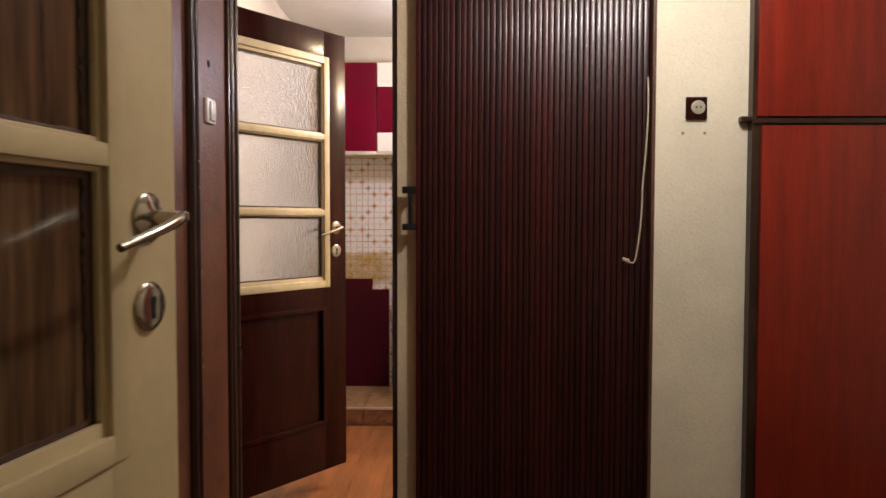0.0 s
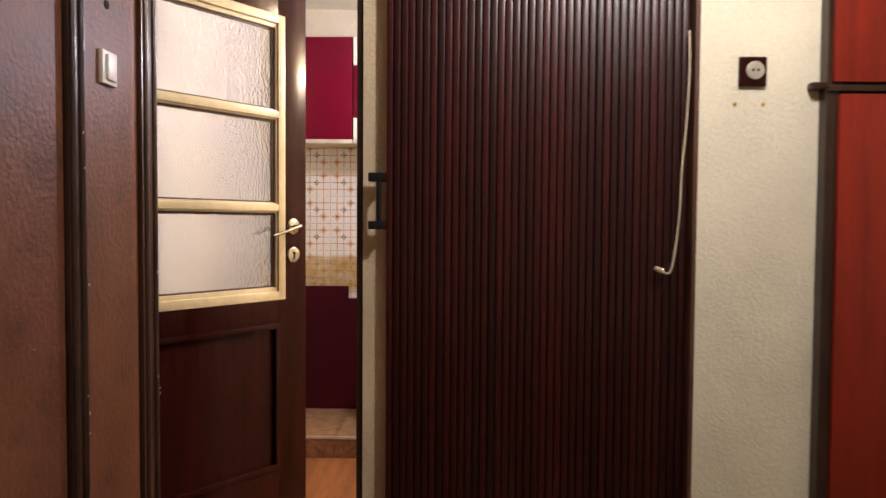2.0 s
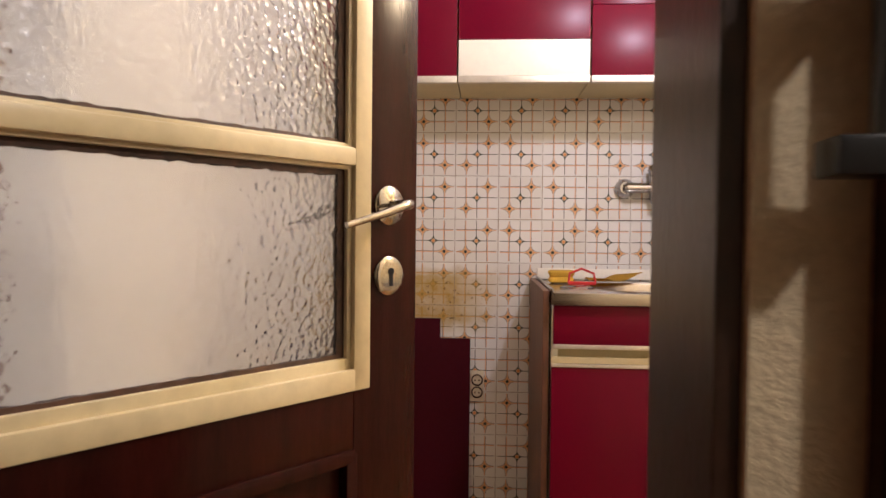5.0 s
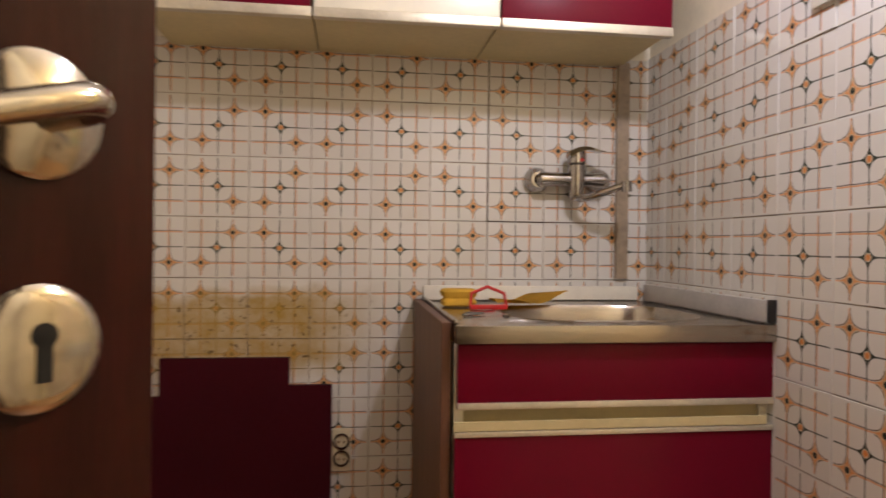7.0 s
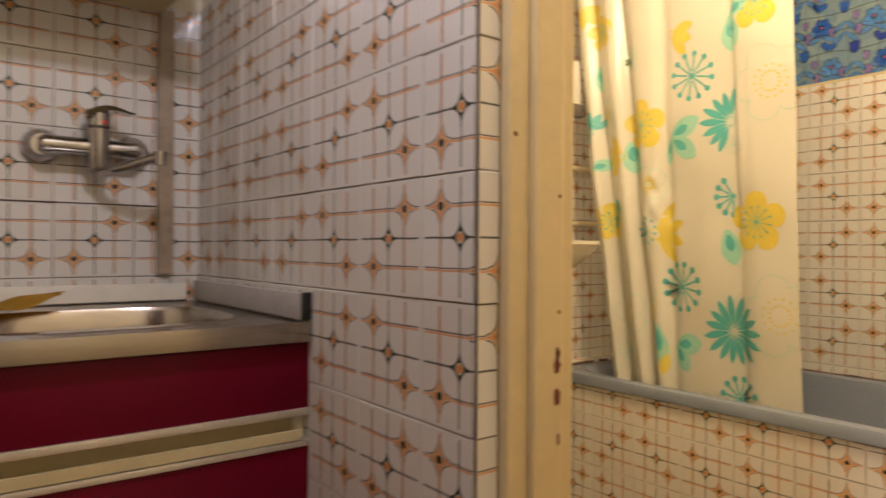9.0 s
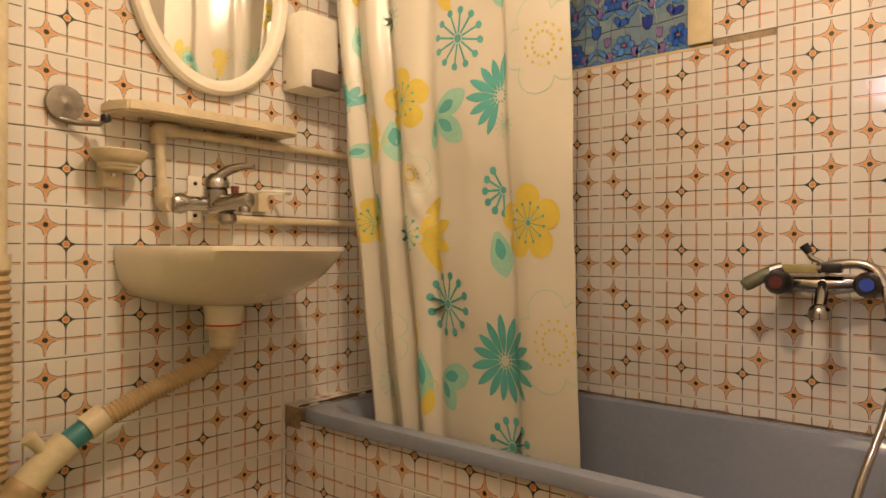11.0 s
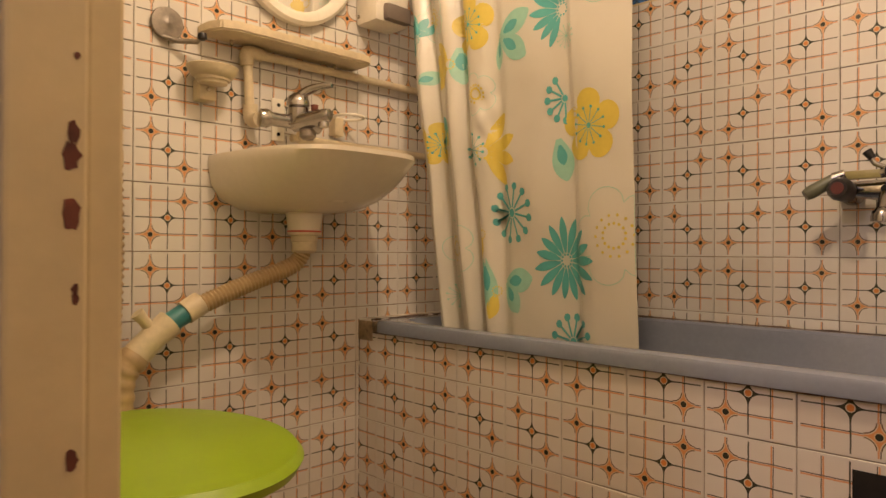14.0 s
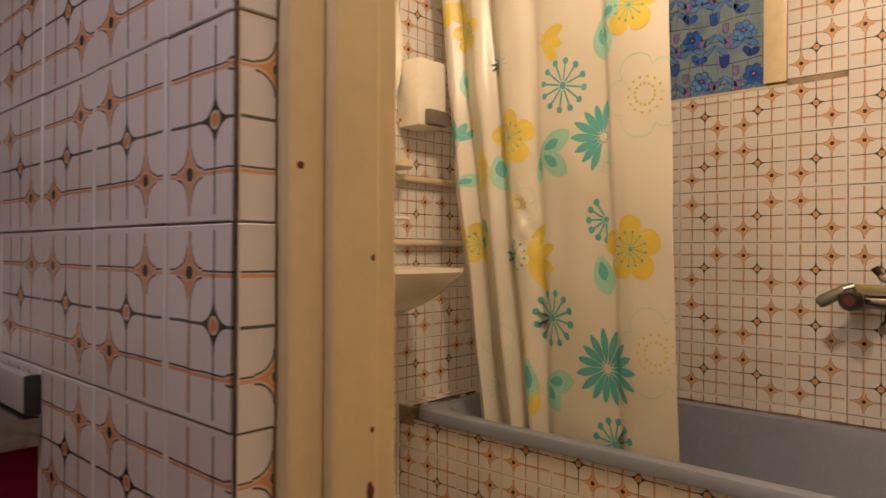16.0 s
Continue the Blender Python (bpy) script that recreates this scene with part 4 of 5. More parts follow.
def bath_plumbing(wx, wy, wz):
    y = BATH_BACK
    hose = thing("drain_hose", "corrugated beige drain hose under the basin", "drain hose")
    part("hose", ribbed(bmesh.new(), [(wx, wy, wz + 0.02), (wx - 0.03, wy + 0.01, wz - 0.018), (1.20, y - 0.085, 0.735), (1.07, y - 0.08, 0.683)], 0.019, 34, 0.0035), HOSE, hose)
    part("coupling", tube(bmesh.new(), [(1.094, y - 0.08, 0.698), (1.058, y - 0.08, 0.677)], 0.027, 20), OLD_PLASTIC, hose)
    part("ring", tube(bmesh.new(), [(1.060, y - 0.08, 0.678), (1.022, y - 0.08, 0.655)], 0.023, 20), TEAL_PIPE, hose, "teal plastic ring")
    part("tee", tube(bmesh.new(), [(1.026, y - 0.08, 0.658), (0.99, y - 0.08, 0.63), (0.95, y - 0.08, 0.59)], [0.031, 0.028, 0.030], 20), OLD_PLASTIC, hose)
    part("branch", tube(bmesh.new(), [(0.995, y - 0.08, 0.635), (0.968, y - 0.08, 0.668), (0.955, y - 0.08, 0.683)], [0.013, 0.012, 0.015], 16), OLD_PLASTIC, hose)
    part("lower_hose", ribbed(bmesh.new(), [(0.955, y - 0.08, 0.595), (0.925, y - 0.08, 0.555), (0.915, y - 0.085, 0.45), (0.915, y - 0.085, FL + 0.005)], 0.030, 24, 0.004), HOSE, hose)
    pipe = thing("flush_pipe", "cream plastic pipe with corrugated lower hose", "pipe")
    part("pipe", tube(bmesh.new(), [(0.906, y - 0.045, TOP - 0.002), (0.906, y - 0.045, 1.02)], 0.024, 20), OLD_PLASTIC, pipe)
    part("collar", tube(bmesh.new(), [(0.906, y - 0.045, 1.025), (0.906, y - 0.045, 0.995)], 0.031, 20), OLD_PLASTIC, pipe)
    part("hose", ribbed(bmesh.new(), [(0.906, y - 0.045, 1.0), (0.910, y - 0.047, 0.80), (0.900, y - 0.05, 0.58), (0.885, y - 0.05, 0.44)], 0.026, 34, 0.005), HOSE, pipe)
    for z0, x0, x1, r in ((1.302, 1.24, 2.0, 0.011), (1.108, 1.36, 2.0, 0.010)):
        tagged(solid("water_pipe", tube(bmesh.new(), [(x0, y - 0.028, z0), (x1, y - 0.028, z0)], r, 12), OLD_PLASTIC, True), "thin cream water pipe along the tiles", "pipe", "water pipes at the basin")
    riser = thing("riser_pipe", "cream plastic pipe with elbows to the tap", "pipe")
    part("pipe", tube(bmesh.new(), [(1.233, y - 0.028, 1.302), (1.243, y - 0.028, 1.14)], 0.0115, 14), OLD_PLASTIC, riser)
    part("elbow", tube(bmesh.new(), smooth_path([(1.233, y - 0.028, 1.27), (1.233, y - 0.028, 1.302), (1.273, y - 0.028, 1.303)], 5), 0.0165, 14), OLD_PLASTIC, riser)
    part("elbow", tube(bmesh.new(), smooth_path([(1.242, y - 0.028, 1.175), (1.245, y - 0.03, 1.14), (1.248, y - 0.065, 1.135)], 5), 0.0185, 14), OLD_PLASTIC, riser)
    part("elbow", tube(bmesh.new(), smooth_path([(1.408, y - 0.028, 1.108), (1.388, y - 0.03, 1.112), (1.388, y - 0.065, 1.13)], 5), 0.016, 14), OLD_PLASTIC, riser)

    tap = thing("basin_tap", "chrome single-lever wall tap over the washbasin", "tap")
    part("body", tube(bmesh.new(), [(1.243, y - 0.075, 1.137), (1.258, y - 0.08, 1.137), (1.268, y - 0.082, 1.137), (1.388, y - 0.085, 1.137), (1.403, y - 0.085, 1.137)], [0.022, 0.024, 0.017, 0.017, 0.022], 18), CHROME, tap)
    part("cartridge", turned(bmesh.new(), [(0.02, -0.02), (0.026, -0.005), (0.026, 0.030), (0.023, 0.033), (0.029, 0.036), (0.029, 0.046), (0.025, 0.058), (0.014, 0.068)], (1.338, y - 0.092, 1.14)), CHROME, tap)
    part("lever", tube(bmesh.new(), smooth_path([(1.334, y - 0.09, 1.190), (1.352, y - 0.112, 1.214), (1.374, y - 0.145, 1.224), (1.386, y - 0.168, 1.224)], 6), [0.015 - 0.0005 * k for k in range(19)], 12), CHROME, tap)
    part("spout", tube(bmesh.new(), smooth_path([(1.332, y - 0.085, 1.135), (1.350, y - 0.13, 1.140), (1.366, y - 0.168, 1.146), (1.372, y - 0.183, 1.146)], 6), [0.023 - 0.0004 * k for k in range(17)] + [0.014, 0.009], 16), CHROME, tap)
    part("nozzle", turned(bmesh.new(), [(0.011, 0.0), (0.013, -0.006), (0.013, -0.016), (0.010, -0.018)], (1.364, y - 0.165, 1.135)), CHROME, tap)
    part("diverter", turned(bmesh.new(), [(0.012, 0.0), (0.020, -0.008), (0.021, -0.022), (0.013, -0.030)], (1.352, y - 0.115, 1.122)), HOOK_METAL, tap, "dull grey diverter")
    part("knob", tube(bmesh.new(), [(1.368, y - 0.12, 1.15), (1.368, y - 0.12, 1.165), (1.368, y - 0.12, 1.180)], [0.008, 0.008, 0.010], 12), CHIP, tap)
    plate = thing("tap_plate", "white plastic mounting plate behind the basin tap", "plate")
    part("plate", boxes((1.312, 1.348, y - 0.014, y - 0.0066, 1.098, 1.207), bevel=0.003), WHITE_PLASTIC, plate)
    for z in (1.115, 1.190):
        part("screw_hole", tube(bmesh.new(), [(1.330, y - 0.0135, z), (1.330, y - 0.0155, z)], 0.005, 10), HOLE, plate)


def bath_fittings():
    y = BATH_BACK - 0.007
    mir = thing("oval_mirror", "oval mirror in a white plastic frame", "mirror")
    cx, cz = 1.372, 1.682
    n = Nodes("mirror_glass")
    mirror = n.set(Base_Color=(0.86, 0.86, 0.84), Metallic=1.0, Roughness=0.02)
    bm = bmesh.new()
    ring = [(0.0, -0.004), (0.0, -0.022), (0.008, -0.03), (0.024, -0.03), (0.034, -0.022), (0.036, -0.012)]
    n_s = 48
    loops = []
    for d, h in ring:
        loops.append([bm.verts.new((cx + (0.212 - d) * math.cos(2 * math.pi * k / n_s), y + h, cz + (0.276 - d) * math.sin(2 * math.pi * k / n_s))) for k in range(n_s)])
    for a, b in zip(loops, loops[1:]):
        for k in range(n_s):
            bm.faces.new((a[k], a[(k + 1) % n_s], b[(k + 1) % n_s], b[k]))
    part("frame", bm, WHITE_PLASTIC, mir)
    bm = bmesh.new()
    front = [bm.verts.new((cx + 0.182 * math.cos(2 * math.pi * k / n_s), y - 0.012, cz + 0.246 * math.sin(2 * math.pi * k / n_s))) for k in range(n_s)]
    bm.faces.new(front)
    part("glass", bm, mirror, mir)

    shelf = thing("shelf", "cream plastic shelf with a rounded edge", "shelf")
    bm = bmesh.new()
    outline = [(1.115, y), (1.118, y - 0.05), (1.135, y - 0.085), (1.17, y - 0.10), (1.54, y - 0.10), (1.56, y - 0.095), (1.568, y - 0.08), (1.57, y)]
    low = [bm.verts.new((*p, 1.322)) for p in outline]
    high = [bm.verts.new((*p, 1.346)) for p in outline]
    bm.faces.new(low)
    bm.faces.new(high)
    for k in range(len(outline)):
        bm.faces.new((low[k], low[(k + 1) % 8], high[(k + 1) % 8], high[k]))
    bmesh.ops.bevel(bm, geom=bm.edges[:], offset=0.004, segments=2, affect="EDGES")
    part("board", bm, OLD_PLASTIC, shelf)
    for x in (1.19, 1.49):
        part("screw", tube(bmesh.new(), [(x, y - 0.025, 1.323), (x, y - 0.025, 1.310)], 0.005, 10), NICKEL, shelf)

    hook = thing("towel_hook", "grey round suction towel hook on tiles", "hook")
    part("disc", turned(bmesh.new(), [(0.036, 0), (0.038, 0.007), (0.036, 0.012), (0.020, 0.0135), (0.006, 0.0135), (0.004, 0.0145)], (1.042, y, 1.330), "Y"), HOOK_METAL, hook)
    part("arm", tube(bmesh.new(), [(1.03, y - 0.012, 1.297), (1.06, y - 0.02, 1.292), (1.095, y - 0.045, 1.292), (1.102, y - 0.055, 1.302)], 0.006, 10), HOOK_METAL, hook)
    part("tip", turned(bmesh.new(), [(0.003, -0.010), (0.010, -0.006), (0.011, 0.0), (0.009, 0.007), (0.003, 0.010)], (1.102, y - 0.057, 1.303), sides=14), BLACK, hook, "black ball tip")

    soap = thing("soap_dish", "cream oval soap dish on the tiles", "soap dish")
    part("dish", turned(bmesh.new(), [(0.026, -0.040), (0.034, -0.038), (0.035, -0.032), (0.040, -0.031), (0.041, -0.025), (0.047, -0.023), (0.056, -0.010), (0.060, 0.0), (0.057, 0.002), (0.042, -0.012), (0.01, -0.014)], (1.128, y - 0.055, 1.238), squash=(1.0, 0.85)), OLD_PLASTIC, soap)
    part("bracket", boxes((1.105, 1.145, y - 0.04, y, 1.165, 1.215), bevel=0.004), OLD_PLASTIC, soap)
    part("screw", tube(bmesh.new(), [(1.125, y - 0.04, 1.19), (1.125, y - 0.043, 1.19)], 0.005, 10), NICKEL, soap)
    cup = thing("cup_holder", "clear plastic cup holder bracket on tiles", "cup holder")
    part("bracket", boxes((1.49, 1.52, y - 0.03, y, 1.13, 1.18), bevel=0.004), OLD_PLASTIC, cup)
    part("ring", tube(bmesh.new(), [(1.515 + 0.04 * math.cos(a), y - 0.06 + 0.04 * math.sin(a), 1.178) for a in [2 * math.pi * k / 20 for k in range(21)]], 0.004, 8, False), WHITE_PLASTIC, cup)

    disp = thing("soap_dispenser", "white wall soap dispenser with grey push lever", "soap dispenser")
    part("body", boxes((1.578, 1.70, y - 0.095, y, 1.452, 1.655), bevel=0.016), WHITE_PLASTIC, disp)
    part("lever", boxes((1.604, 1.697, y - 0.112, y - 0.08, 1.458, 1.505), bevel=0.012), surface("grey_plastic", (0.16, 0.13, 0.11), 0.4, 0.08), disp, "grey push lever")
    part("lock", tube(bmesh.new(), [(1.579, y - 0.02, 1.475), (1.574, y - 0.02, 1.475)], 0.005, 10), NICKEL, disp)

    lid = thing("toilet", "toilet with a lime green plastic lid", "toilet")
    tx, ty, tz = 0.865, 4.05, 0.48
    part("bowl", turned(bmesh.new(), [(0.11, FL - tz), (0.12, FL - tz + 0.03), (0.10, -0.25), (0.13, -0.14), (0.19, -0.05), (0.20, -0.03)], (tx, ty, tz), squash=(0.8, 1.1)), CERAMIC, lid)
    part("lid", turned(bmesh.new(), [(0.195, -0.03), (0.232, -0.022), (0.240, -0.005), (0.230, 0.008), (0.16, 0.016), (0.05, 0.019)], (tx, ty, tz), sides=48, squash=(0.98, 1.25)), LIME, lid, "lime green plastic lid")

    tub = thing("bath_mixer", "chrome bath mixer with two taps and shower hose", "tap")
    x = BATH_R - 0.008
    for yy in (3.347, 3.172):
        part("inlet", tube(bmesh.new(), [(x, yy, 0.962), (x - 0.05, yy, 0.962)], [0.03, 0.018], 16), CHROME, tub)
        part("knob", tube(bmesh.new(), [(x - 0.045, yy, 0.962), (x - 0.06, yy, 0.962), (x - 0.11, yy, 0.965), (x - 0.125, yy, 0.965)], [0.018, 0.026, 0.028, 0.02], 12), BLACK, tub)
        part("cap", tube(bmesh.new(), [(x - 0.124, yy, 0.965), (x - 0.128, yy, 0.965)], 0.014, 14), surface("dull_red_plastic", (0.10, 0.018, 0.014), 0.4, 0.1) if yy > 3.28 else surface("blue_plastic", (0.02, 0.06, 0.4), 0.3, 0.05), tub)
    part("body", tube(bmesh.new(), [(x - 0.055, 3.365, 0.965), (x - 0.055, 3.322, 0.965), (x - 0.058, 3.262, 0.960), (x - 0.055, 3.202, 0.965), (x - 0.055, 3.150, 0.965)], [0.016, 0.02, 0.026, 0.02, 0.016], 18), CHROME, tub)
    part("spout", tube(bmesh.new(), [(x - 0.07, 3.262, 0.955), (x - 0.095, 3.262, 0.925), (x - 0.105, 3.262, 0.912)], 0.014, 14), CHROME, tub)
    part("nozzle", turned(bmesh.new(), [(0.012, 0.022), (0.021, 0.014), (0.024, 0.004), (0.024, -0.008), (0.019, -0.010)], (x - 0.108, 3.262, 0.896)), CHROME, tub)
    part("screw", tube(bmesh.new(), [(x - 0.082, 3.262, 0.962), (x - 0.0855, 3.262, 0.962)], 0.009, 14), HOLE, tub)
    part("cradle", tube(bmesh.new(), smooth_path([(x - 0.075, 3.250, 0.985), (x - 0.080, 3.262, 1.008), (x - 0.082, 3.283, 1.020), (x - 0.082, 3.290, 1.034)], 4), 0.006, 10), CHROME, tub)
    part("cradle_tip", tube(bmesh.new(), [(x - 0.082, 3.287, 1.031), (x - 0.082, 3.299, 1.049)], [0.008, 0.011], 10), BLACK, tub)
    old_green = surface("greenish_old_plastic", (0.13, 0.135, 0.085), 0.35, 0.15, 14)
    olive = surface("olive_old_plastic", (0.30, 0.26, 0.10), 0.35, 0.12, 14)
    hand = part("handset", tube(bmesh.new(), [(x - 0.105, 3.421, 0.953), (x - 0.10, 3.412, 0.960), (x - 0.09, 3.366, 0.987), (x - 0.088, 3.356, 0.992)], [0.013, 0.0165, 0.015, 0.013], 14), old_green, tub, "greenish old shower head")
    part("collar", tube(bmesh.new(), [(x - 0.0895, 3.364, 0.989), (x - 0.087, 3.340, 0.998)], [0.0165, 0.0135], 14), CHROME, hand)
    part("grip", boxes((x - 0.096, x - 0.076, 3.268, 3.342, 0.986, 1.006), bevel=0.005), olive, hand, "olive plastic grip")
    part("arch", tube(bmesh.new(), smooth_path([(x - 0.085, 3.272, 0.996), (x - 0.087, 3.235, 1.006), (x - 0.090, 3.190, 1.008), (x - 0.095, 3.160, 0.995), (x - 0.105, 3.140, 0.960)], 6), 0.011, 12), CHROME, tub)
    part("fitting", boxes((x - 0.100, x - 0.070, 3.222, 3.262, 0.988, 1.010), bevel=0.005), BLACK, tub)
    hose = smooth_path([(x - 0.103, 3.142, 0.965), (x - 0.12, 3.128, 0.88), (x - 0.15, 3.124, 0.75), (x - 0.22, 3.167, 0.58), (x - 0.28, 3.202, 0.42)], 10)
    part("shower_hose", tube(bmesh.new(), hose, 0.009, 10), NICKEL, tub)


def film_material():
    """Grey-green film cells, uneven from cell to cell."""
    n = Nodes("stained_glass_film")
    pos = n.coords("Object")
    cell = n.node("ShaderNodeTexVoronoi", {"Vector": pos, "Scale": 26.0, "Randomness": 0.6}, feature="F1")
    pick = n.node("ShaderNodeSeparateColor", {0: cell.outputs[1]}).outputs[0]
    return n.set(Base_Color=n.mix(pick, (0.14, 0.23, 0.32), (0.22, 0.30, 0.33)), Roughness=0.22)


def bath_window():
    win = tagged(new("window_1"), "small high window with stained-glass film", "", "", "structure")
    x = BATH_R + 0.02
    y0, y1, z0, z1 = 3.592, 4.15, 1.573, 2.12
    pane = part("pane", boxes((x, x + 0.006, y0 - 0.01, y1 + 0.01, z0 - 0.005, z1 + 0.01)), film_material(), win)
    part("window_frame", boxes((x - 0.028, x + 0.03, 3.529, y0, 1.575, z1), (x - 0.028, x + 0.03, y1, 4.199, 1.575, z1), (x - 0.028, x + 0.03, 3.529, 4.199, z1, 2.149), bevel=0.003), CREAM, win)
    part("window_sill", boxes((x - 0.02, x + 0.03, 3.53, 4.198, 1.563, z0 - 0.003)), CREAM_OLD, win)
    lead = surface("lead_line", (0.012, 0.014, 0.018), 0.35, 0.1)
    blues = [surface("blue_film", c, 0.22, 0.15, 30) for c in ((0.03, 0.12, 0.50), (0.09, 0.24, 0.58), (0.03, 0.06, 0.36))]
    purple, pink = surface("purple_film", (0.24, 0.17, 0.42), 0.22, 0.12, 30), surface("pink_film", (0.40, 0.12, 0.24), 0.22, 0.1)
    rng = random.Random(23)

    def figure(name, outlines, material, layer):
        """Flat film figures with a dark outline."""
        for grow, mat, lift, label in ((0.0022, lead, 0.0004 * layer, "outline"), (0.0, material, 0.0004 * layer + 0.0003, name)):
            bm = bmesh.new()
            for pts in outlines:
                cy, cz = sum(p[0] for p in pts) / len(pts), sum(p[1] for p in pts) / len(pts)
                ring = []
                for py, pz in pts:
                    d = max(1e-6, math.hypot(py - cy, pz - cz))
                    ring.append((min(y1, max(y0, py + (py - cy) / d * grow)), min(z1, max(z0, pz + (pz - cz) / d * grow))))
                if max(p[0] for p in ring) - min(p[0] for p in ring) > 0.003 and max(p[1] for p in ring) - min(p[1] for p in ring) > 0.003:
                    bm.faces.new([bm.verts.new((x - 0.0006 - lift, *p)) for p in ring])
            part(label, bm, mat, pane, smooth=False)

    def oval(cy, cz, angle, length, wide, m=12):
        out = []
        for k in range(m):
            a = 2 * math.pi * k / m
            u, v = length * 0.5 * (1 + math.cos(a)), wide * math.sin(a) * (0.75 + 0.25 * math.cos(a))
            out.append((cy - u * math.cos(angle) + v * math.sin(angle), cz + u * math.sin(angle) + v * math.cos(angle)))
        return out

    def cup(cy, cz, w, h):
        return [(cy + w * p, cz + h * q) for p, q in ((-1, 1), (-0.4, 0.75), (0, 1), (0.4, 0.75), (1, 1), (0.85, -0.3), (0.4, -1), (-0.4, -1), (-0.85, -0.3))]

    lines = bmesh.new()
    for k in range(14):
        y = y0 + 0.012 + k * 0.043
        tube(lines, [(x - 0.0004, y + 0.004 * math.sin(q * 1.7 + k), z0 + (z1 - z0) * q / 12) for q in range(13)], 0.0011, 5)
    for k in range(9):
        z = z0 + 0.028 + k * 0.064
        tube(lines, [(x - 0.0004, y0 + (y1 - y0) * q / 12, z + 0.005 * math.sin(q * 1.3 + 2 * k)) for q in range(13)], 0.0011, 5)
    part("lead_line", lines, lead, pane)
    for i in range(4):
        for j in range(4):
            cy, cz = y0 + 0.035 + i * 0.155 + (0.03 if j % 2 else 0), z0 + 0.045 + j * 0.135
            wob = rng.uniform(-0.2, 0.2)
            figure("flower_film", [oval(cy, cz, wob + 2 * math.pi * k / 6, 0.030, 0.0125) for k in range(6)], blues[(i + j) % 2], 1)
            figure("flower_heart", [oval(cy + 0.005, cz, 0, 0.010, 0.005)], pink, 2)
            figure("leaf_film", [oval(cy, cz - 0.03, a, 0.045, 0.010) for a in (0.5, 2.6, -0.4, 3.5)], blues[1], 0)
            figure("leaf_film", [oval(cy + 0.085, cz + dz, a, 0.050, 0.0085) for dz in (0.005, -0.030) for a in (-0.75, math.pi + 0.75)], blues[1], 1)
            figure("tulip_film", [cup(cy + 0.046, cz - 0.028, 0.011, 0.016), cup(cy + 0.052, cz + 0.018, 0.009, 0.013), cup(cy + 0.122, cz - 0.022, 0.010, 0.014)], purple, 1)
            figure("bell_film", [cup(cy + 0.086, cz + 0.052, 0.015, 0.018), oval(cy + 0.020, cz + 0.058, 0.4, 0.038, 0.012), oval(cy + 0.010, cz + 0.060, 2.2, 0.030, 0.011)], blues[2 if (i + j) % 3 == 0 else 0], 1)


def bath_door_frame():
    rows = ((0.475, 0.508, 3.376, 3.47), (0.508, 0.556, 3.366, 3.47), (0.556, 0.580, 3.372, 3.47))
    for x0, x1, y0, y1 in rows:
        structure("trim_bath_door", boxes((x0, x1, y0, y1, FL, TOP), bevel=0.003), CREAM_OLD, "old yellow-cream painted door frame")
    rng = random.Random(12)
    jamb = bpy.data.objects["trim_bath_door.001"]
    for z, r in ((0.890, 0.008), (0.876, 0.010), (0.838, 0.011), (0.790, 0.004), (0.784, 0.004), (0.680, 0.007), (0.455, 0.009), (1.08, 0.003), (0.61, 0.004), (0.545, 0.005), (0.94, 0.003)):
        bm = bmesh.new()
        x = 0.550 - 0.45 * r
        low, high = [], []
        for k in range(14):
            a = 2 * math.pi * k / 14
            p = (min(0.5525, x + 0.6 * r * rng.uniform(0.6, 1.15) * math.cos(a)), z + r * rng.uniform(0.7, 1.2) * math.sin(a))
            low.append(bm.verts.new((p[0], 3.3675, p[1])))
            high.append(bm.verts.new((p[0], 3.3652, p[1])))
        bm.faces.new(high)
        for k in range(14):
            bm.faces.new((low[k], low[(k + 1) % 14], high[(k + 1) % 14], high[k]))
        part("paint_chip", bm, CHIP, jamb, smooth=False)
    part("nail_hole", tube(bmesh.new(), [(0.484, 3.3765, 1.15), (0.484, 3.375, 1.15)], 0.003, 10), CHIP, bpy.data.objects["trim_bath_door"])


# ---- shower curtain ----
CUR_Y0, CUR_Y1, CUR_TOP, CUR_LOW = 3.63, 4.36, 2.16, 0.50
FOLDS = ((3.68, -0.010, 0.07, 0.0), (3.80, 0.006, 0.035, 0.03), (3.90, -0.006, 0.06, 0.0), (4.025, 0.014, 0.024, -0.02), (4.105, -0.020, 0.055, 0.0), (4.195, 0.030, 0.020, 0.075), (4.245, -0.022, 0.026, 0.07), (4.312, 0.024, 0.018, 0.05), (4.345, -0.018, 0.018, 0.03))
CREASE = (3.812, 0.040)


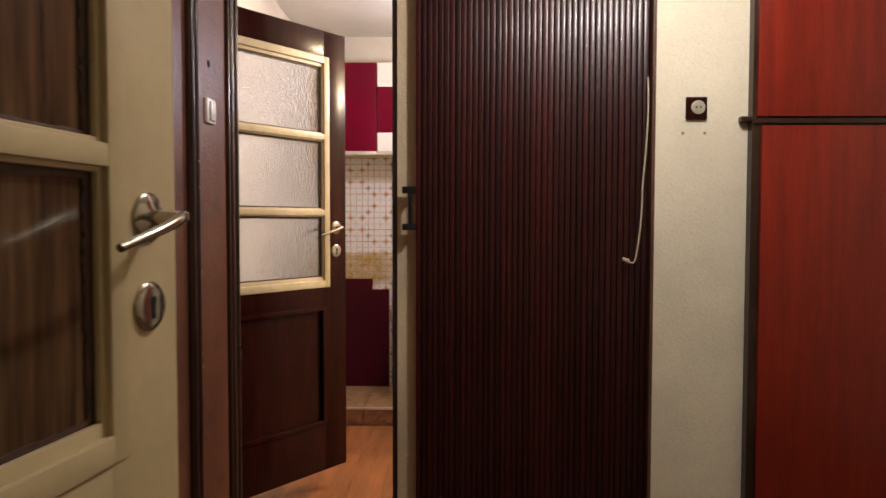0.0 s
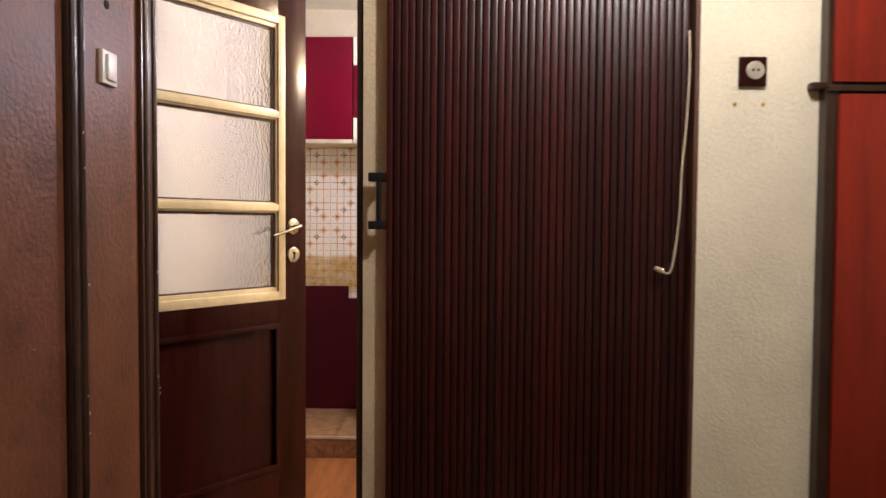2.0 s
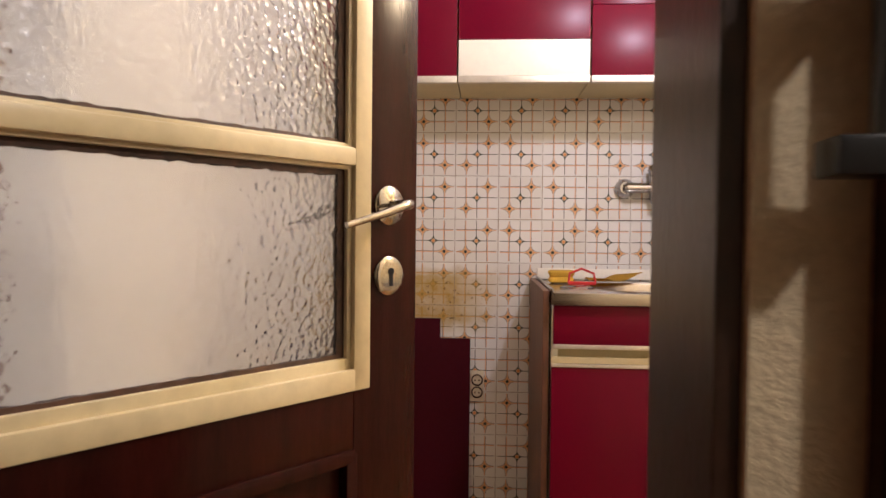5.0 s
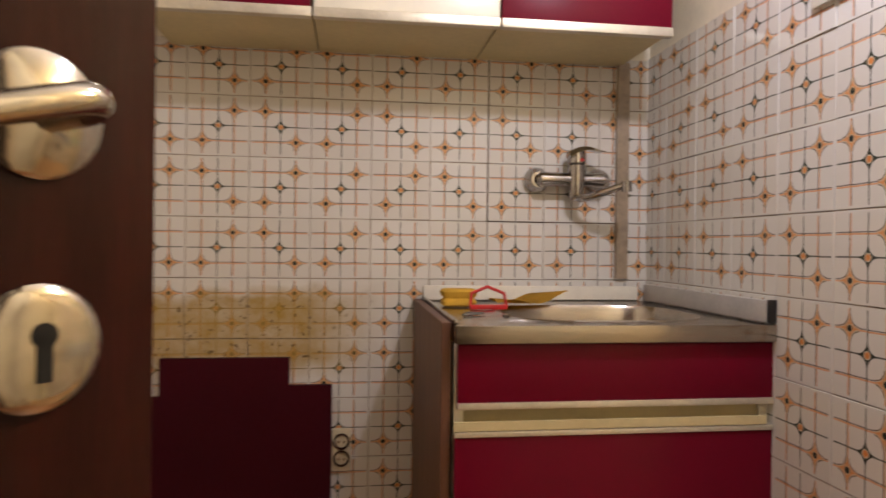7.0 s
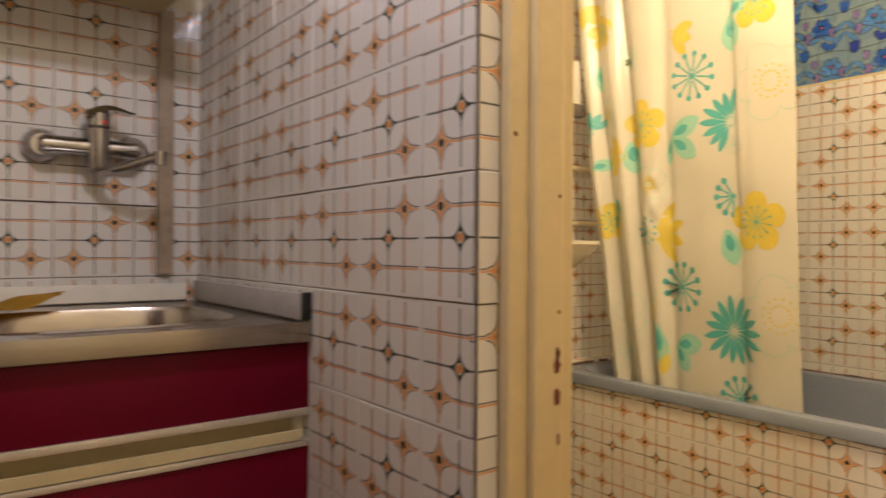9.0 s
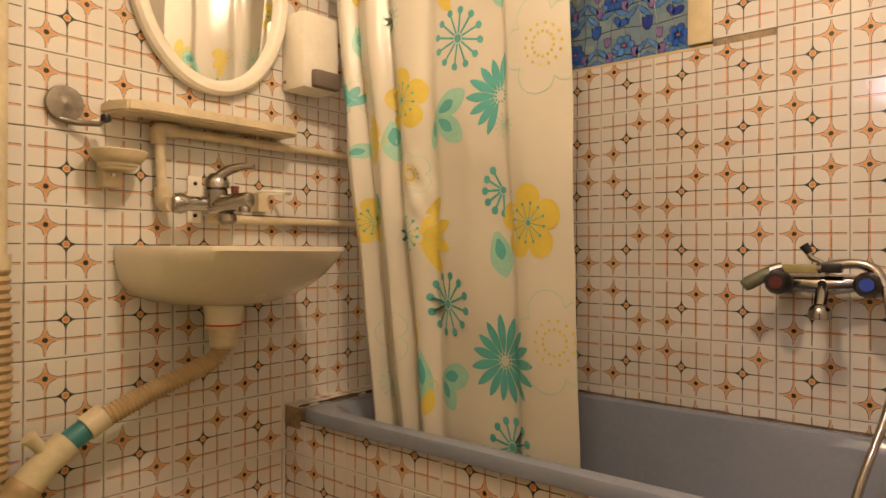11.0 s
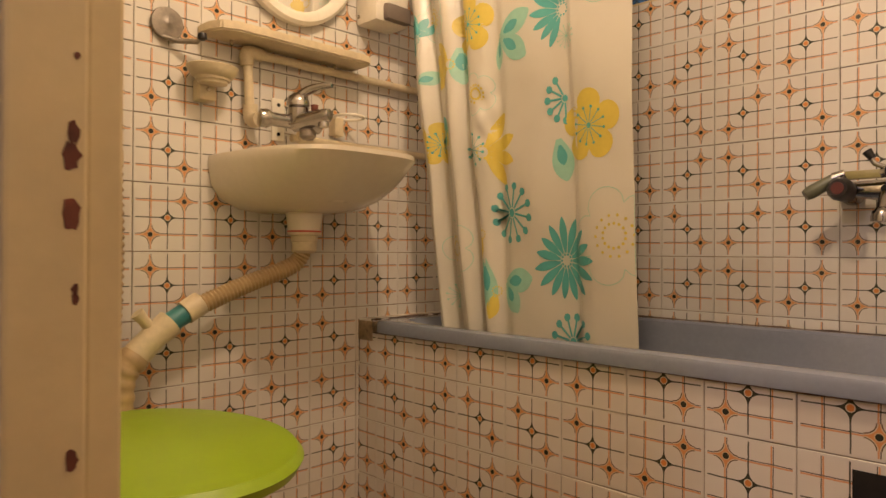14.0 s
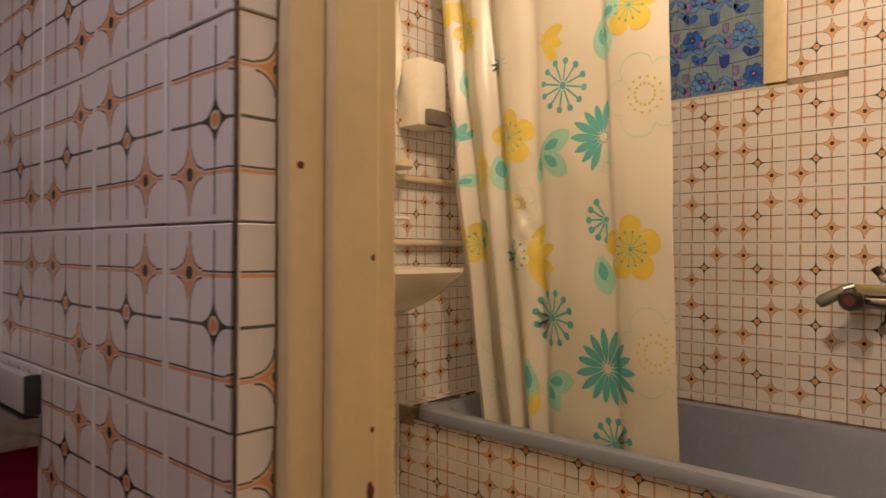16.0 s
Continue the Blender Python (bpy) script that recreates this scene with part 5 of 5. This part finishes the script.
def curtain_point(y, z, out=0.0):
    """The curtain's place at y across and z up; its folds deepen and slant downwards."""
    low = (CUR_TOP - z) / (CUR_TOP - CUR_LOW)
    x = 1.672
    for at, deep, wide, slant in FOLDS:
        x += deep * (0.6 + 0.55 * low) * math.exp(-(((y - at + slant * low) / wide) ** 2))
    edge = y - CREASE[0] + CREASE[1] * low
    x += 0.013 / (1 + math.exp(-edge / 0.004)) - 0.008 * math.exp(-((edge + 0.03) / 0.05) ** 2)
    crumple = math.exp(-((z - 1.16) / 0.10) ** 2 - ((y - 4.075) / 0.045) ** 2)
    x += crumple * (0.005 * math.sin(70 * z + 40 * y) + 0.003 * math.sin(115 * y - 60 * z))
    x += 0.003 * math.sin(9 * z + 23 * y) + 0.002 * math.sin(17 * z - 11 * y)
    squeeze = 1 - 0.22 * low ** 1.5 * (y - CUR_Y0) / 0.73
    return Vector((x - out, CUR_Y0 - 0.045 * low + (y - CUR_Y0) * squeeze, z))


def curtain_material():
    n = Nodes("curtain_vinyl")
    tone = n.mix(n.noise(5.0, 3.0), (0.50, 0.475, 0.40), (0.58, 0.555, 0.48))
    n.bump(n.noise(9, 4.0), 0.30, 0.008)
    return n.set(Base_Color=tone, Roughness=0.32, Transmission_Weight=0.0, Subsurface_Weight=0.0, Sheen_Weight=0.1)


def curtain():
    ob = thing("shower_curtain", "cream vinyl shower curtain with yellow and teal flowers", "curtain")
    bm = bmesh.new()
    nu, nv = 220, 90
    faces = []
    for back in (0.0, -0.0012):
        faces.append([[bm.verts.new(curtain_point(CUR_Y0 + (CUR_Y1 - CUR_Y0) * i / nu, CUR_LOW + (CUR_TOP - CUR_LOW) * j / nv, back)) for j in range(nv + 1)] for i in range(nu + 1)])
    for grid in faces:
        for i in range(nu):
            for j in range(nv):
                bm.faces.new((grid[i][j], grid[i + 1][j], grid[i + 1][j + 1], grid[i][j + 1]))
    front, rear = faces
    for i in range(nu):
        for j in (0, nv):
            bm.faces.new((front[i][j], front[i + 1][j], rear[i + 1][j], rear[i][j]))
    for j in range(nv):
        for i in (0, nu):
            bm.faces.new((front[i][j], front[i][j + 1], rear[i][j + 1], rear[i][j]))
    part("cloth", bm, curtain_material(), ob)

    def patch(bm, outline, layer):
        """A printed figure: a fan of small triangles laid on the cloth."""
        cy, cz = sum(p[0] for p in outline) / len(outline), sum(p[1] for p in outline) / len(outline)
        rings = []
        for k in (1.0, 0.8, 0.6, 0.4, 0.2):
            rings.append([bm.verts.new(curtain_point(min(CUR_Y1, max(CUR_Y0, cy + (p[0] - cy) * k)), cz + (p[1] - cz) * k, 0.0004 + 0.0002 * layer)) for p in outline])
        m = len(outline)
        for a, b in zip(rings, rings[1:]):
            for q in range(m):
                bm.faces.new((a[q], a[(q + 1) % m], b[(q + 1) % m], b[q]))
        bm.faces.new(rings[-1])

    def petal(cy, cz, angle, r0, r1, wide, steps=9):
        """An outline of a petal from r0 to r1 along an angle."""
        left, right = [], []
        for k in range(steps + 1):
            t = k / steps
            r, w = r0 + (r1 - r0) * t, wide * math.sin(math.pi * min(1, 0.05 + 0.93 * t ** 1.25)) ** 0.75
            for side, acc in ((1, left), (-1, right)):
                acc.append((cy - r * math.cos(angle) + side * w * math.sin(angle), cz + r * math.sin(angle) + side * w * math.cos(angle)))
        return left + right[::-1]

    def disc(cy, cz, r, m=12):
        return [(cy + r * math.cos(2 * math.pi * k / m), cz + r * math.sin(2 * math.pi * k / m)) for k in range(m)]

    def stroke(a, b, w):
        d = Vector((b[0] - a[0], b[1] - a[1])).normalized()
        nx, nz = -d.y * w, d.x * w
        return [(a[0] + nx, a[1] + nz), (b[0] + nx, b[1] + nz), (b[0] - nx, b[1] - nz), (a[0] - nx, a[1] - nz)]

    def blossom(cy, cz, r, turn=0.0):
        bm = bmesh.new()
        outline = []
        for k in range(60):
            a = 2 * math.pi * k / 60
            rr = r * (0.60 + 0.40 * abs(math.cos(2.5 * (a - turn))) ** 0.55)
            outline.append((cy + rr * math.cos(a), cz + rr * math.sin(a)))
        patch(bm, outline, 1)
        part("flower_print", bm, YELLOW, ob, "yellow five-petal flower print")
        dandelion(cy, cz, r * 0.5, 12, 0.0035)

    def dandelion(cy, cz, r, count, dot, mat=TEAL, arc=(0.2, 0.2 + 2 * math.pi)):
        bm = bmesh.new()
        for k in range(count):
            a = arc[0] + (arc[1] - arc[0]) * k / count
            e = (cy + r * math.cos(a), cz + r * math.sin(a))
            patch(bm, stroke((cy + 0.2 * r * math.cos(a), cz + 0.2 * r * math.sin(a)), e, dot * 0.28), 2)
            patch(bm, disc(*e, dot), 2)
        patch(bm, disc(cy, cz, r * 0.16), 2)
        part("stamen_print", bm, mat, ob, "teal dandelion print")

    def daisy(cy, cz, r, count=14, arc=(0, 2 * math.pi), mat=TEAL, wide=0.0105, inner=0.18):
        bm = bmesh.new()
        for k in range(count):
            a = arc[0] + (arc[1] - arc[0]) * k / count
            patch(bm, petal(cy, cz, a, r * inner, r * (0.94 + 0.07 * math.sin(5 * k)), wide), 1)
        for k in range(10):
            a = 2 * math.pi * k / 10
            patch(bm, disc(cy + r * 0.14 * math.cos(a), cz + r * 0.14 * math.sin(a), r * 0.03, 8), 1)
        part("daisy_print", bm, mat, ob, "daisy print with narrow petals")

    def leaves(cy, cz, pairs):
        for angle, r, wide, mat in pairs:
            bm = bmesh.new()
            patch(bm, petal(cy, cz, angle, 0.0, r, wide), 1)
            leaf = part("leaf_print", bm, mat, ob)
            if mat is TEAL_PALE:
                bm = bmesh.new()
                patch(bm, petal(cy, cz, angle, r * 0.15, r * 0.62, wide * 0.45), 2)
                part("vein_print", bm, TEAL, leaf)

    def outline_flower(cy, cz, r):
        bm = bmesh.new()
        prev = None
        for k in range(61):
            a = 2 * math.pi * k / 60
            rr = r * (0.70 + 0.32 * abs(math.cos(2.5 * a)) ** 0.6)
            p = (min(CUR_Y1, max(CUR_Y0, cy + rr * math.cos(a))), cz + rr * math.sin(a))
            if prev and (p[0] - prev[0]) ** 2 + (p[1] - prev[1]) ** 2 > 1e-9:
                patch(bm, stroke(prev, p, 0.0008), 1)
            prev = p
        part("outline_print", bm, TEAL_PALE, ob, "thin teal outlined flower print")
        bm = bmesh.new()
        for k in range(14):
            a = 2 * math.pi * k / 14
            for q in (0.25, 0.42):
                patch(bm, disc(cy + r * q * math.cos(a + q), cz + r * q * math.sin(a + q), 0.0035, 8), 1)
        part("pollen_print", bm, YELLOW, ob)

    for args in FLOWERS["blossom"]:
        blossom(*args)
    for args in FLOWERS["daisy"]:
        daisy(*args)
    for args in FLOWERS["dandelion"]:
        dandelion(*args)
    for args in FLOWERS["outline"]:
        outline_flower(*args)
    for cy, cz, pairs in FLOWERS["leaves"]:
        leaves(cy, cz, pairs)
    for cy, cz, r, arc in FLOWERS["yellow_daisy"]:
        daisy(cy, cz, r * 1.1, max(1, round(abs(arc[1] - arc[0]) / 0.62)), arc, YELLOW, 0.017, 0.12)


LEFT_HALF = (-0.5 * math.pi, 0.5 * math.pi)
FLOWERS = {
    "blossom": [(4.112, 1.397, 0.080, 0.31), (3.738, 1.092, 0.082, 0.31), (4.292, 1.107, 0.062, 0.31), (3.728, 1.675, 0.075, 0.31), (4.268, 1.725, 0.058, 0.31), (4.27, 2.02, 0.07, 0.31), (4.12, 1.90, 0.075, 0.31), (3.80, 1.98, 0.07, 0.31)],
    "daisy": [(3.822, 0.797, 0.100, 15), (3.814, 1.370, 0.098, 8, (0.45 * math.pi, 1.5 * math.pi)), (4.335, 1.40, 0.080, 8, (0.2 * math.pi, 1.4 * math.pi)), (3.95, 2.02, 0.085, 15)],
    "dandelion": [(3.932, 1.517, 0.064, 12, 0.0085), (3.995, 0.911, 0.066, 12, 0.0095), (3.805, 0.616, 0.056, 12, 0.009), (4.150, 1.612, 0.035, 12, 0.0028, TEAL_PALE), (4.118, 1.074, 0.040, 12, 0.004), (3.802, 1.305, 0.026, 12, 0.0022, TEAL_PALE), (3.812, 1.165, 0.050, 6, 0.009, TEAL, LEFT_HALF), (4.27, 0.70, 0.03, 12, 0.0025, TEAL_PALE)],
    "outline": [(3.690, 1.455, 0.10), (3.675, 0.851, 0.105), (4.225, 0.825, 0.075), (4.095, 1.215, 0.055), (4.268, 1.45, 0.06)],
    "leaves": [(4.014, 1.348, [(-0.62, 0.105, 0.030, TEAL_PALE), (0.45, 0.110, 0.028, TEAL_PALE), (-1.75, 0.08, 0.014, TEAL_PALE)]), (4.030, 0.742, [(0.12, 0.10, 0.030, TEAL_PALE), (-1.0, 0.085, 0.028, TEAL_PALE)]), (4.235, 1.141, [(2.4, 0.05, 0.018, TEAL), (-2.2, 0.055, 0.016, TEAL)]), (3.835, 1.075, [(-1.35, 0.10, 0.030, TEAL_PALE)]), (3.81, 1.66, [(-1.5, 0.10, 0.032, TEAL_PALE), (0.6, 0.07, 0.024, TEAL_PALE)]), (4.175, 1.355, [(-1.5, 0.10, 0.030, TEAL_PALE)]), (4.30, 1.62, [(-1.4, 0.09, 0.022, TEAL_PALE)]), (4.095, 0.80, [(-1.45, 0.13, 0.028, TEAL_PALE)]), (4.340, 1.28, [(0.3, 0.07, 0.02, TEAL_PALE)])],
    "yellow_daisy": [(4.080, 1.065, 0.105, (-0.9, 1.6)), (4.200, 1.310, 0.080, (2.2, 4.4)), (4.005, 1.655, 0.085, (-0.9, 0.7)), (4.335, 1.08, 0.085, (0.9, 2.4)), (4.060, 0.72, 0.07, (-1.9, -1.2)), (4.100, 0.86, 0.07, (-1.9, -1.3)), (4.34, 1.83, 0.08, (-1.6, 0.2))],
}


def lamps():
    """The round glass shades over the bulbs."""
    n = Nodes("opal_shade")
    n.set(Base_Color=(0.9, 0.85, 0.75), Emission_Color=(1, 0.85, 0.62), Emission_Strength=6.0)
    for x, y, z in (HALL_LAMP, BATH_LAMP):
        ob = thing("ceiling_lamp", "small ceiling lamp with opal glass shade", "lamp", group="ceiling lamps")
        part("base", turned(bmesh.new(), [(0.05, TOP), (0.05, TOP - 0.02), (0.02, TOP - 0.03)], (x, y, 0)), WHITE_PLASTIC, ob)
        part("shade", turned(bmesh.new(), [(0.02, TOP - 0.03), (0.055, TOP - 0.045), (0.06, TOP - 0.055), (0.04, TOP - 0.07), (0.01, TOP - 0.074)], (x, y, 0)), n.mat, ob)
    x, y, z = KITCHEN_LAMP
    ob = thing("pendant_lamp", "bare bulb on a black cord from the ceiling", "lamp")
    part("rose", turned(bmesh.new(), [(0.04, TOP), (0.04, TOP - 0.015), (0.012, TOP - 0.03)], (x, y, 0)), WHITE_PLASTIC, ob)
    part("cord", tube(bmesh.new(), [(x, y, TOP - 0.025), (x, y, z + 0.11)], 0.003, 8), BLACK, ob)
    part("holder", turned(bmesh.new(), [(0.008, 0.12), (0.019, 0.105), (0.019, 0.07), (0.014, 0.062)], (x, y, z)), BLACK, ob)
    part("bulb_neck", turned(bmesh.new(), [(0.013, 0.064), (0.014, 0.05), (0.010, 0.044)], (x, y, z)), n.mat, ob)


hall()
doors()
kitchen()
bathtub()
bath_plumbing(*washbasin())
bath_fittings()
bath_window()
bath_door_frame()
curtain()
lamps()

structure("grout_bed_kitchen", boxes((KIT_L + 0.001, KIT_R - 0.004, BACK - 0.0032, BACK + 0.002, 0.046, 1.555)), GROUT, "brown grout behind kitchen tiles")
structure("grout_bed_partition", boxes((KIT_R - 0.0032, KIT_R + 0.002, 3.399, BACK - 0.006, 0.046, TILE_TOP - 0.001), (KIT_R - 0.003, 0.4735, 3.3938, 3.3985, FL, TOP - 0.002)), GROUT, "brown grout behind partition tiles")
structure("trim_corner_joint", boxes((KIT_R - 0.0066, KIT_R - 0.0044, 3.3903, 3.3925, FL, TOP - 0.002)), SEAL, "dark joint at the tiled corner")
structure("trim_panel_gap", boxes((-0.0100, -0.0065, BACK - 0.0072, BACK - 0.002, 1.1045, 1.543), (-0.0065, 0.346, BACK - 0.0072, BACK - 0.002, 1.1045, 1.1075)), SEAL, "dark open joint round a reset tile panel")

# ---- tiles on walls ----
def phase(at, start):
    """How much of a tile lies before start, in tiles, when one tile's middle is at."""
    return 1 - ((at - 0.5 * PITCH - start) / PITCH) % 1


tile_field(wall_back, (KIT_L, BACK, 0.046), (1, 0, 0), (0, 0, 1), KIT_R - KIT_L, 1.555 - 0.046, (phase(-0.549, KIT_L), phase(1.492, 0.046)), 1, (), 2)
tile_field(wall_part, (KIT_R, BACK, 0.046), (0, -1, 0), (0, 0, 1), BACK - 3.397, TILE_TOP - 0.046, (phase(BACK - 3.73, 0), phase(1.338, 0.046)), 0, (), 3)
tile_field(wall_part, (KIT_R - 0.005, 3.397, FL), (1, 0, 0), (0, 0, 1), 0.034, TOP - FL, (0.02, phase(1.338, FL)), 0, (), 4)
tile_field(wall_bath, (BATH_L, BATH_BACK, FL), (1, 0, 0), (0, 0, 1), BATH_R - BATH_L, TOP - FL, (phase(1.049, BATH_L), phase(1.199, FL)), 0, (), 5)
tile_field(wall_far, (BATH_R, BATH_BACK, FL), (0, -1, 0), (0, 0, 1), BATH_BACK - 2.65, TOP - FL, (phase(BATH_BACK - 3.762, 0), phase(1.347, FL)), 0, ((BATH_BACK - 4.2, BATH_BACK - 3.528, 1.562 - FL, 2.15 - FL),), 6)
apron = bpy.data.objects["wall_tub_apron"]
tile_field(apron, (1.605, BATH_BACK, FL), (0, -1, 0), (0, 0, 1), BATH_BACK - 2.7, RIM - 0.036 - FL, (phase(BATH_BACK - 4.424, 0), phase(0.576, FL)), 0, (), 7)
ledge = bpy.data.objects["ledge_tub"]
tile_field(ledge, (1.60, 4.364, RIM - 0.006), (1, 0, 0), (0, 1, 0), BATH_R - 1.60, BATH_BACK - 4.364, (0, 0), 0, (), 8)
